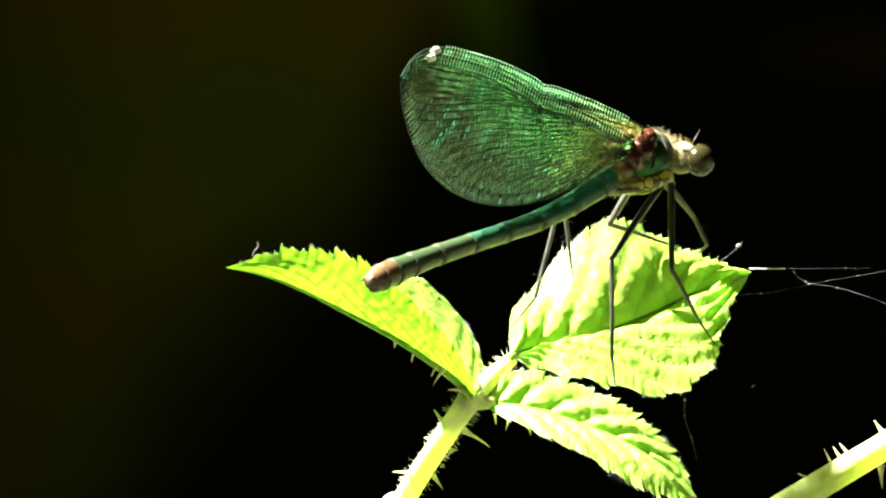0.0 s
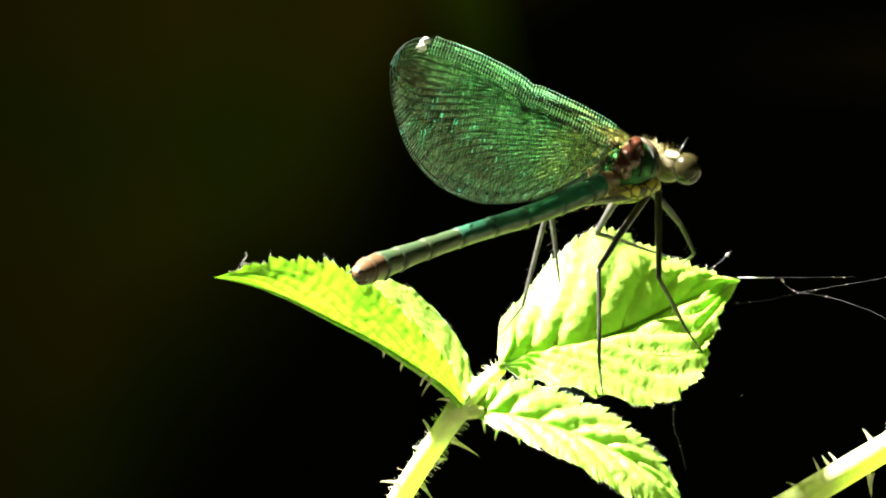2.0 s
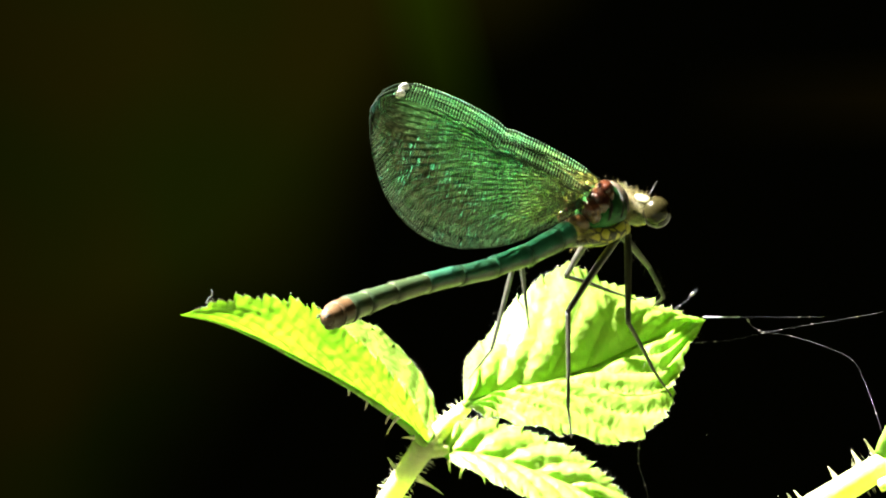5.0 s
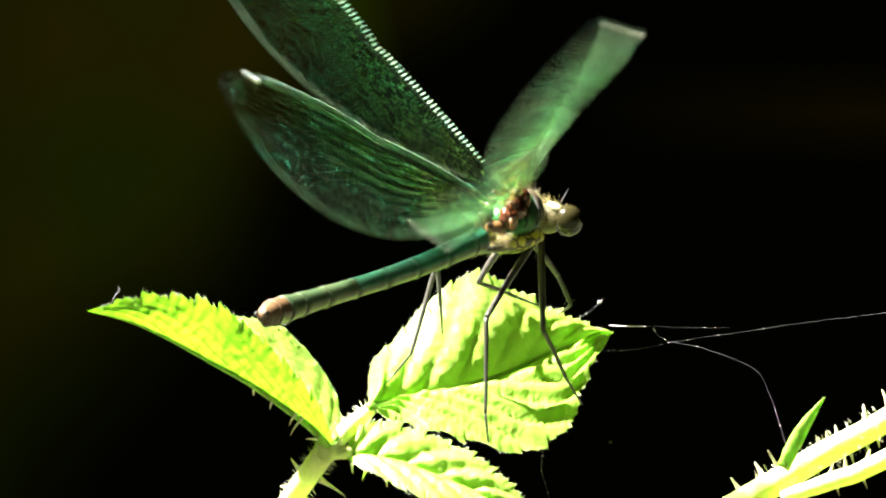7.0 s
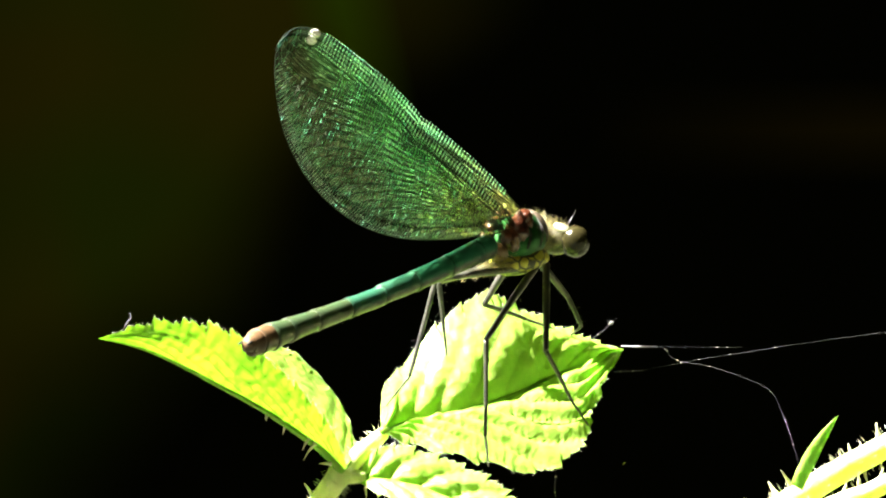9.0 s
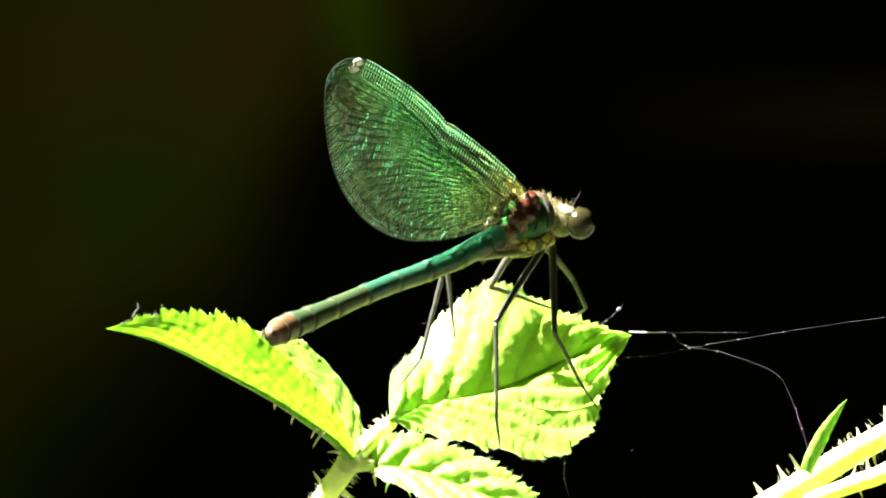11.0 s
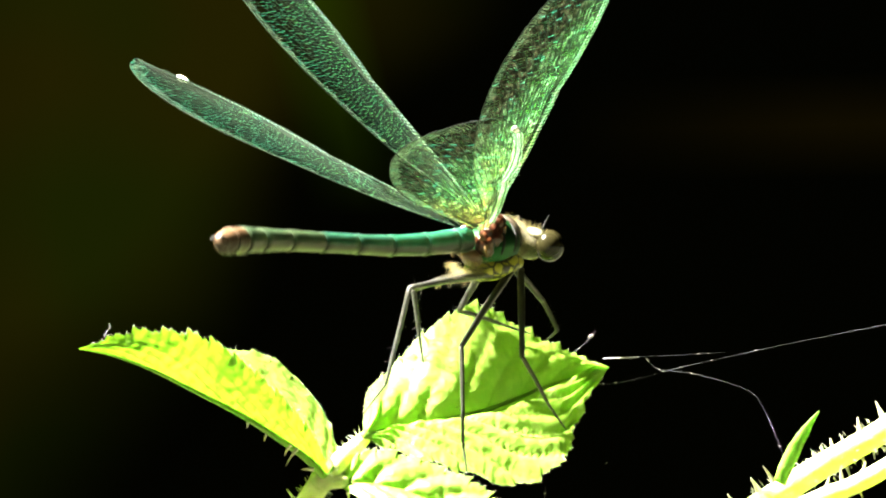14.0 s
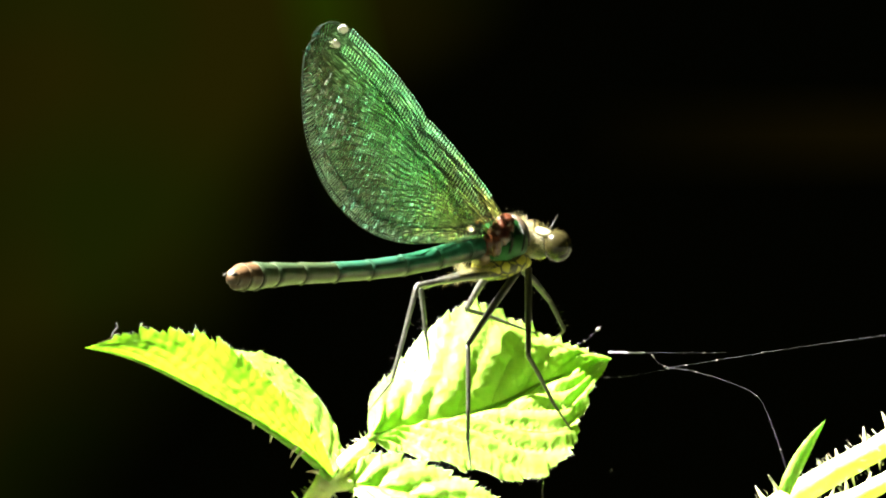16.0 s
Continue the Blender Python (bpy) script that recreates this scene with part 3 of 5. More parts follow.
def specks():
    """Loose bits caught on the leaf edge: a curled fibre and crumbs."""
    fibre = thing("curled_fibre", (-26.14, -21.00, -5.34), "tiny dark curled fibre stuck to the leaflet edge", "fibre")
    bm = bmesh.new()
    path = smooth_path([(-26.32, -21.00, -5.34), (-26.14, -21.00, -4.94), (-25.83, -21.00, -4.58), (-25.91, -21.00, -4.22)], 5)
    tube(bm, path, [0.032] * len(path), 6)
    part("strand", bm, SPECK, fibre)
    crumbs = []
    for px in (((12.73, 7.50, -5.04), 0.22, 0.7), ((13.70, 1.00, -16.47), 0.16, 0.3)):
        crumb = thing("seed_fluff", px[0], "pale speck of seed fluff caught on a thread", "speck")
        bm = bmesh.new()
        blob(bm, px[0], (px[1], 0.1, px[1] * px[2]), Matrix.Rotation(radians(-40), 3, "Y"), 6, 8, 0.3)
        part("fluff", bm, SPECK, crumb)
        crumbs.append(crumb)
    return crumbs[0]


# ---- damselfly: its own space has x forward, y to its left and z up ----
WING_LENGTH = 34.5
HINGES = {"right_forewing": (-1.9, -0.65, 2.45), "right_hindwing": (-3.1, -0.8, 1.1), "left_forewing": (-1.9, 0.65, 2.45), "left_hindwing": (-3.1, 0.8, 1.1)}


REAR_EDGE = smooth_path([(0, 0.5, 0), (3.0, 2.75, 0), (6.5, 5.0, 0), (11.0, 7.3, 0), (16.0, 8.95, 0), (21.0, 9.55, 0), (25.5, 9.25, 0), (29.5, 8.05, 0), (32.6, 5.9, 0), (34.2, 3.9, 0), (34.5, 3.0, 0)], 8)
REAR_X, REAR_Y = [p.x for p in REAR_EDGE], [p.y for p in REAR_EDGE]


def wing_edges(x):
    """Front and rear edge of a wing at x millimetres from its hinge."""
    s = x / 32.5
    notch = math.exp(-((s - 0.47) / 0.022) ** 2)
    front = -0.18 * math.sin(math.pi * min(1.0, s / 0.47)) if s < 0.47 else -0.36 * math.sin(math.pi * min(1.0, (s - 0.47) / 0.48))
    front += 0.16 * notch - 0.30 * math.sin(math.pi * min(1.0, x / 29.0))
    if x > 28.5:
        front += 3.0 * (1 - math.sqrt(max(0.0, 1 - ((x - 28.5) / 6.0) ** 2)))
    return front, float(np.interp(x, REAR_X, REAR_Y))


def wing_fold(x, y):
    """Fine fan folds of the wing and its slight camber."""
    front, rear = wing_edges(x)
    v = (y - front) / max(0.2, rear - front)
    return 0.022 * math.sin(v * 60) * min(1.0, x / 8) + 0.35 * math.sin(math.pi * v) * (x / WING_LENGTH) + 0.06 * math.sin(x * 0.35 + v * 3)


def vein_line(k, count):
    """The k-th long vein: it leaves the root and bends over to the rear edge."""
    end = WING_LENGTH * (0.16 + 0.845 * (k / count) ** 0.85)
    start = 0.9 + 0.10 * k / count * end
    lift = 0.86 - 0.80 * (k / count)
    points = []
    for i in range(25):
        turn = math.pi / 2 * i / 24
        x = start + (end - start) * math.sin(turn)
        front, rear = wing_edges(min(x, WING_LENGTH))
        v = lift + (0.995 - lift) * (1 - math.cos(turn)) ** 0.95
        points.append(Vector((x, front + (rear - front) * v, 0)))
    return points


def wing(name, parent):
    """A wing as film, long veins, net of cross veins, rim and white mark; x runs to its tip, y to its rear edge."""
    wing_ob = new(name)
    wing_ob.parent = parent
    hinge = Vector(HINGES[name])
    AT[wing_ob.name] = Vector((0, 0, 0))
    wing_ob.location = hinge * 0.001
    wing_ob.empty_display_size = 0.002
    if "film" in WING_MESH:
        for sub, label, mesh in WING_MESH["all"]:
            ob = new(sub, mesh)
            ob.parent = wing_ob
            tagged(ob, label, kind="stuff" if sub in ("vein_net", "comb", "rear_comb") else "")
        return wing_ob
    WING_MESH["all"] = []
    bm = bmesh.new()
    NX, NY = 96, 44
    grid = []
    for i in range(NX + 1):
        x = WING_LENGTH * (1 - (1 - i / NX) ** 1.8)
        front, rear = wing_edges(x)
        grid.append([bm.verts.new((x, front + (rear - front) * j / NY, wing_fold(x, front + (rear - front) * j / NY))) for j in range(NY + 1)])
    for a, b in zip(grid, grid[1:]):
        for j in range(NY):
            bm.faces.new((a[j], b[j], b[j + 1], a[j + 1]))
    WING_MESH["film"] = part("film", bm, FILM, wing_ob, "glossy green see-through film").data
    # long veins and the rim
    def vein(path, radii):
        bm = bmesh.new()
        tube(bm, path, radii, 5, False)
        WING_MESH["all"].append(("vein", "", part("vein", bm, VEIN, wing_ob).data))

    WING_MESH["all"].append(("film", "glossy green see-through film", WING_MESH["film"]))
    count = 20
    lines = [vein_line(k, count) for k in range(1, count + 1)]
    for points in lines:
        path = [Vector((p.x, p.y, wing_fold(p.x, p.y))) for p in points]
        vein(path, taper((0.030, 0.036, 0.036, 0.034), len(path)))
    for k in range(1, 6):  # forks that run out to the rounded tip
        path = []
        for i in range(30):
            x = 3.0 + 0.9 * k + (30.6 - 0.3 * k) * i / 29 * (0.97 - 0.006 * k)
            front, rear = wing_edges(min(x, 34.2))
            v = 0.05 + 0.012 * k + 0.105 * k * (i / 29) ** 2.4
            path.append(Vector((min(x, 34.2), front + (rear - front) * v, 0)))
            path[-1].z = wing_fold(path[-1].x, path[-1].y)
        vein(path, taper((0.03, 0.035, 0.03), 30))
    for edge, thick in ((0, 0.065), (1, 0.045)):
        path = []
        for i in range(70):
            x = WING_LENGTH * (1 - (1 - i / 69) ** 1.8)
            y = wing_edges(x)[edge]
            path.append(Vector((x, y, wing_fold(x, y))))
        vein(path, taper((thick, thick, thick * 0.6), 70))
    for shift in (0.55, 1.0):
        path = []
        for i in range(60):
            x = 0.5 + WING_LENGTH * 0.93 * i / 59
            y = wing_edges(x)[0] + shift * (1 - 0.3 * i / 59) * min(1.0, 0.3 + x / 8)
            path.append(Vector((x, y, wing_fold(x, y) + 0.05)))
        vein(path, taper((0.045, 0.045, 0.035), 60))
    # cross veins between neighbours
    rng = random.Random(4)
    verts, faces = [], []

    def bar(a, b, r, high=1.0):
        way = (b - a).normalized()
        side = way.cross(Vector((0, 0, 1))).normalized() * r
        up = Vector((0, 0, r * high))
        k = len(verts)
        verts.extend(v * 0.001 for v in (a + side, a - side * 0.6 + up, a - side * 0.6 - up, b + side, b - side * 0.6 + up, b - side * 0.6 - up))
        faces.extend(((k, k + 1, k + 4, k + 3), (k + 1, k + 2, k + 5, k + 4), (k + 2, k, k + 3, k + 5)))

    def on_line(points, x):
        return float(np.interp(x, [p.x for p in points], [p.y for p in points]))

    front_line = [Vector((x, wing_edges(x)[0], 0)) for x in np.linspace(0, WING_LENGTH, 60)]
    rear_line = [Vector((x, wing_edges(x)[1], 0)) for x in np.linspace(0, WING_LENGTH, 60)]
    ordered = [rear_line] + lines + [front_line]
    for low, high in zip(ordered, ordered[1:]):
        x = max(low[0].x, high[0].x) + 0.4
        stop = high[-1].x
        while x < stop:
            tilt = rng.uniform(-0.08, 0.08)
            ya = on_line(low, x) if x <= low[-1].x else wing_edges(x)[1]
            yb = on_line(high, x + tilt)
            if 0.12 < ya - yb < 3.5:
                steps = 2 if ya - yb > 0.9 else 1
                for n in range(steps):
                    y1, y2 = ya + (yb - ya) * n / steps, ya + (yb - ya) * (n + 1) / steps
                    bar(Vector((x, y1, wing_fold(x, y1))), Vector((x + tilt / steps, y2, wing_fold(x, y2))), 0.024, 1.0 if rng.random() < 0.07 else 0.05)
            x += rng.uniform(0.30, 0.42)
    mesh = bpy.data.meshes.new("vein_net")
    mesh.from_pydata([tuple(v) for v in verts], [], faces)
    mesh.materials.append(NET)
    net = new("vein_net", mesh)
    net.parent = wing_ob
    tagged(net, "fine net of cross veins", kind="stuff")
    WING_MESH["all"].append(("vein_net", "fine net of cross veins", mesh))
    # pale veinlets that run out to the rear edge
    verts, faces = [], []
    for k in range(100):
        x = 3.0 + 30.6 * k / 99
        rear = wing_edges(x)[1]
        inner = Vector((x - 0.30 - 0.25 * (x / 34) ** 4, rear - rng.uniform(0.6, 1.0), 0))
        inner.z = wing_fold(inner.x, inner.y)
        bar(inner, Vector((x, rear, wing_fold(x, rear))), 0.042, 0.2)
    mesh = bpy.data.meshes.new("rear_comb")
    mesh.from_pydata([tuple(v) for v in verts], [], faces)
    mesh.materials.append(RIM_VEIN)
    teeth = new("rear_comb", mesh)
    teeth.parent = wing_ob
    tagged(teeth, "row of fine pale veinlets along the rear edge", kind="stuff")
    WING_MESH["all"].append(("rear_comb", "row of fine pale veinlets along the rear edge", mesh))
    # short bright comb along the front edge
    verts, faces = [], []
    for k in range(64):
        x = 2.6 + 27.2 * k / 63
        front = wing_edges(x)[0]
        bar(Vector((x - 0.05, front - 0.16, wing_fold(x, front))), Vector((x + 0.1, front + 0.60 * min(1.0, 0.3 + x / 8), wing_fold(x, front + 0.6) + 0.05)), 0.066, 0.5)
    mesh = bpy.data.meshes.new("comb")
    mesh.from_pydata([tuple(v) for v in verts], [], faces)
    mesh.materials.append(COMB)
    teeth = new("comb", mesh)
    teeth.parent = wing_ob
    tagged(teeth, "row of pale short veins along the front edge", kind="stuff")
    WING_MESH["all"].append(("comb", "row of pale short veins along the front edge", mesh))
    bm = bmesh.new()
    x = 31.1
    y = wing_edges(x)[0] + 0.22
    blob(bm, (x, y, wing_fold(x, y)), (0.62, 0.32, 0.24), Matrix.Rotation(radians(12), 3, "Z"), 8, 12)
    WING_MESH["all"].append(("wing_mark", "white mark near the tip", part("wing_mark", bm, STIGMA, wing_ob, "white mark near the tip").data))
    return wing_ob


WING_MESH = {}
SEGMENT_LENGTHS = (2.0, 4.7, 5.1, 5.1, 5.0, 4.9, 4.0, 2.6, 1.7, 1.2)
SEGMENT_RADII = (1.10, 1.02, 0.94, 0.88, 0.84, 0.84, 0.89, 1.00, 1.13, 1.08, 0.74)


def abdomen_segment(parent, k):
    """One ring of the abdomen, pointing back from its own front joint."""
    length, one, two = SEGMENT_LENGTHS[k], SEGMENT_RADII[k], SEGMENT_RADII[k + 1]
    bm = bmesh.new()
    path = [Vector((0.12, 0, 0)), Vector((-0.05, 0, 0))] + [Vector((-length * f, 0, 0)) for f in (0.2, 0.5, 0.8, 0.94, 1.0)]
    radii = [one * 0.72, one * 0.96, one, (one + two) / 2 * 0.985, two, two * 1.05, two * 0.9]
    tube(bm, path, radii, 22)
    for v in bm.verts:
        v.co.y *= 0.90
        if v.co.z < 0:
            v.co.z *= 0.93
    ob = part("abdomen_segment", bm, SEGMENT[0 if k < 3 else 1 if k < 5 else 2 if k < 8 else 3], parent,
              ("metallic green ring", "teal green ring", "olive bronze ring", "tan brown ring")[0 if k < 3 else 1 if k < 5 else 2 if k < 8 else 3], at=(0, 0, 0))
    if k < 9:
        bm = bmesh.new()
        tube(bm, [Vector((-length + 0.12, 0, 0)), Vector((-length + 0.06, 0, 0))], [two * 1.045, two * 1.02], 20, False)
        for v in bm.verts:
            v.co.y *= 0.91
        part("dark_ring", bm, RING, ob, "dark joint ring")
    else:
        for side in (1, -1):
            bm = bmesh.new()
            tube(bm, [(-length + 0.2, side * 0.3, 0.25), (-length - 0.5, side * 0.42, 0.30), (-length - 0.9, side * 0.36, 0.2)], [0.16, 0.13, 0.03], 8)
            part("tail_appendage", bm, SUTURE, ob, "small dark tail hook")
        bm = bmesh.new()
        blob(bm, (-length, 0, 0.02), (0.55, 0.62, 0.66), None, 10, 16, 0.12)
        part("tail_end", bm, SEGMENT[3], ob, "rounded brown tail end")
        bm = bmesh.new()
        blob(bm, (-length * 0.55, 0, -0.55), (0.9, 0.42, 0.45), None, 8, 12, 0.1)
        part("egg_layer", bm, SEGMENT[3], ob, "pale egg-laying sheath")
    return ob


def leg(parent, hip, knee, ankle, toe, skin):
    hip, knee, ankle, toe = Vector(hip), Vector(knee), Vector(ankle), Vector(toe)
    limb = new("leg")
    limb.parent = parent
    AT[limb.name] = Vector((0, 0, 0))
    limb.empty_display_size = 0.002
    tagged(limb, "slender grey leg with fine bristles")
    bm = bmesh.new()
    path = smooth_path([hip, hip.lerp(knee, 0.5) + Vector((0, 0, 0.12)), knee], 6)
    tube(bm, path, taper((0.29, 0.30, 0.26, 0.22), len(path)), 10)
    part("thigh", bm, skin, limb)
    bm = bmesh.new()
    path = smooth_path([knee, knee.lerp(ankle, 0.5) + Vector((0.05, 0, 0.05)), ankle], 6)
    tube(bm, path, taper((0.21, 0.18, 0.14), len(path)), 10)
    part("shin", bm, skin, limb)
    bm = bmesh.new()
    path = smooth_path([ankle, ankle.lerp(toe, 0.5), toe], 4)
    tube(bm, path, taper((0.13, 0.10, 0.05), len(path)), 8)
    part("foot", bm, skin, limb)
    rng = random.Random(int(abs(hip.x * 100)) + int(abs(knee.z * 10)))
    roots = []
    for a, b in ((hip, knee), (knee, ankle)):
        way = (b - a).normalized()
        out = way.cross(Vector((0.3, 1, 0.1))).normalized()
        for k in range(11):
            roots.append((a.lerp(b, 0.12 + 0.8 * k / 10), out * (1 if k % 2 else -1) + way * 0.4))
    hairs(limb, roots, 0.80, 0.019, skin, "bristles", "", 0.15, 6)


def damselfly():
    fly = new("damselfly")
    fly.empty_display_size = 0.01
    AT[fly.name] = Vector((0, 0, 0))
    tagged(fly, "metallic green female damselfly perched on the bramble leaf", "damselfly")
    # thorax: a leaning box with rounded flanks
    lean = Matrix.Rotation(radians(-14), 3, "Y")
    bm = bmesh.new()
    blob(bm, (-1.1, 0, -0.05), (3.4, 1.95, 2.05), lean, 18, 26, 0.05)
    part("thorax", bm, GREEN_METAL, fly, "metallic green thorax")
    for side in (1, -1):
        for dx, z0, z1 in ((0.1, 1.6, -0.7), (-1.6, 1.2, -0.9)):
            bm = bmesh.new()
            path = []
            for k in range(11):
                z = z0 + (z1 - z0) * k / 10
                local = lean.inverted() @ Vector((dx + 0.55 * (1 - k / 10) + 0.3, 0, z + 0.05))
                inside = 1 - (local.x / 3.4) ** 2 - (local.z / 2.05) ** 2
                path.append((dx + 0.55 * (1 - k / 10) - 0.8, side * (1.95 * math.sqrt(max(inside, 0.02)) + 0.01), z))
            tube(bm, path, taper((0.07, 0.13, 0.06), 11), 6)
            part("seam", bm, SUTURE, fly, "dark seam")
    # brown band round the front of the thorax
    bm = bmesh.new()
    path = []
    for k in range(25):
        a = math.pi * (-0.62 + 1.24 * k / 24)
        path.append(Vector((-1.1, 0, -0.05)) + lean @ Vector((1.75, 1.70 * math.sin(a), 1.80 * math.cos(a))))
    tube(bm, path, taper((0.10, 0.26, 0.30, 0.26, 0.10), 25), 8)
    part("shoulder_band", bm, SHOULDER, fly, "brown band round the front of the thorax")
    # yellow underside
    bm = bmesh.new()
    blob(bm, (-0.9, 0, -1.75), (3.4, 2.0, 1.15), Matrix.Rotation(radians(-10), 3, "Y"), 16, 24, 0.10)
    part("underside", bm, BELLY, fly, "yellow underside with a dark net pattern")
    bm = bmesh.new()
    blob(bm, (-4.2, 0, -1.1), (1.15, 0.85, 0.72), Matrix.Rotation(radians(20), 3, "Y"), 12, 16, 0.08)
    part("waist", bm, HINGE_PALE, fly, "pale brown waist")
    # brown wing sockets
    rng = random.Random(2)
    for side in (1, -1):
        bm = bmesh.new()
        for x, y, z, size in ((-1.9, 0.95, 1.45, (1.0, 0.75, 0.9)), (-2.9, 1.1, 0.70, (1.1, 0.85, 1.05)), (-3.9, 1.0, -0.1, (0.9, 0.75, 1.0))):
            blob(bm, (x, side * y, z), size, Matrix.Rotation(radians(-30), 3, "Y"), 16, 24, 0.28)
        part("wing_socket", bm, HINGE, fly, "knobbly reddish brown wing socket")
        for k in range(5):
            bm = bmesh.new()
            x, z = -1.4 - 0.7 * k, 1.95 - 0.46 * k
            tube(bm, smooth_path([(x, side * 1.2, z), (x - 0.35, side * 1.6, z - 0.55), (x - 0.3, side * 1.62, z - 1.15)], 4), taper((0.16, 0.22, 0.08), 9), 7)
            part("socket_ridge", bm, HINGE_PALE, fly, "pale brown socket ridge")
    # neck and head
    bm = bmesh.new()
    blob(bm, (2.95, 0, -0.1), (1.3, 0.95, 0.95), None, 10, 14, 0.1)
    part("neck", bm, NECK, fly, "brown furry neck")
    bm = bmesh.new()
    blob(bm, (4.3, 0, -0.1), (1.15, 2.3, 1.2), None, 14, 20, 0.08)
    head = part("head", bm, FACE, fly, "wide olive head with pale top")
    for side in (1, -1):
        bm = bmesh.new()
        blob(bm, (4.3, side * 2.2, -0.25), (1.25, 1.18, 1.30), None, 18, 26)
        part("eye", bm, EYE_GLOSS, head, "glossy round olive brown eye")
        bm = bmesh.new()
        tube(bm, [(4.8, side * 0.9, 0.8), (5.1, side * 1.15, 1.4), (5.5, side * 1.5, 2.3)], [0.08, 0.045, 0.025], 6)
        part("antenna", bm, LEG, head, "short dark feeler")
    bm = bmesh.new()
    blob(bm, (4.0, -1.15, 0.80), (0.80, 0.90, 0.38), Matrix.Rotation(radians(25), 3, "X"), 8, 12, 0.1)
    part("brow", bm, BROW, head, "shiny pale brow")
    bm = bmesh.new()
    blob(bm, (5.0, 0, -0.8), (0.55, 0.9, 0.55), None, 10, 14, 0.1)
    part("mouth", bm, BELLY, head, "yellowish mouthparts")
    # fur on neck, head and flanks
    roots = []
    for _ in range(3000):
        u, v = rng.uniform(0, 2 * math.pi), rng.uniform(-0.75, 1.0)
        d = Vector((math.cos(u) * math.sqrt(1 - v * v), math.sin(u) * math.sqrt(1 - v * v), v))
        spot = rng.random()
        if spot < 0.16:
            roots.append((Vector((2.95, 0, -0.1)) + Vector((d.x * 1.3, d.y * 0.95, d.z * 0.95)), d))
        elif spot < 0.42:
            roots.append((Vector((4.3, 0, -0.1)) + Vector((-abs(d.x) * 1.15, d.y * 2.0, d.z * 1.2)), Vector((-abs(d.x), d.y * 0.5, d.z + 0.4))))
        else:
            w = lean @ Vector((abs(d.x) * 3.4, d.y * 1.95, d.z * 2.05)) + Vector((-1.1, 0, -0.05))
            if w.x > 0.6:
                roots.append((w, lean @ d))
    hairs(fly, roots, 0.90, 0.010, FUR, "fur", "pale silky hairs", 0.6, 14)
    roots = []
    for _ in range(380):
        d = Vector((rng.uniform(-1, 0.3), rng.uniform(-1, 1), rng.uniform(-1, -0.1))).normalized()
        roots.append((Vector((-4.5, 0, -1.3)) + Vector((d.x * 1.6, d.y * 1.2, d.z * 1.0)), d))
    hairs(fly, roots, 1.0, 0.011, FUR, "fur", "pale silky hairs", 0.5, 15)
    # legs
    leg(fly, (-2.2, -1.2, -2.45), (-11.50, 1.42, -3.45), (-13.02, 2.91, -11.19), (-13.59, 4.76, -13.55), PALE_LEG)
    leg(fly, (-2.2, 1.2, -2.3), (-6.70, 4.11, -3.60), (-6.04, 4.00, -7.42), (-5.05, 4.30, -9.63), PALE_LEG)
    leg(fly, (-0.4, -1.3, -2.3), (-8.06, -1.25, -8.22), (-8.92, -1.76, -15.95), (-9.21, -2.25, -18.40), LEG)
    leg(fly, (-0.6, 1.2, -2.2), (-1.34, 3.08, -5.42), (3.47, 1.99, -6.60), (5.55, 0.56, -7.40), PALE_LEG)
    leg(fly, (1.4, -1.2, -2.1), (-2.50, -3.55, -9.17), (-0.10, -4.47, -13.07), (1.50, -5.19, -15.22), LEG)
    leg(fly, (2.6, 0.4, -1.9), (6.22, -0.31, -4.77), (7.32, -0.97, -7.20), (8.00, 0.63, -8.07), LEG)
    for knee in ((-11.50, 1.42, -3.45), (-6.70, 4.11, -3.60)):
        hip, knee = Vector((-2.2, -1.2, -2.45)), Vector(knee)
        roots = [(hip.lerp(knee, rng.uniform(0.0, 0.7)) + Vector((0, 0, 0.15)), Vector((-0.6, rng.uniform(-1, 1), rng.uniform(-0.6, 1)))) for _ in range(160)]
        hairs(fly, roots, 0.8, 0.016, FUR, "fur", "pale silky hairs", 0.4, 16)
    segments = [abdomen_segment(fly, k) for k in range(10)]
    wings = {name: wing(name, fly) for name in HINGES}
    for name, ob in wings.items():
        tagged(ob, "broad rounded green net-veined wing")
    return fly, segments, wings


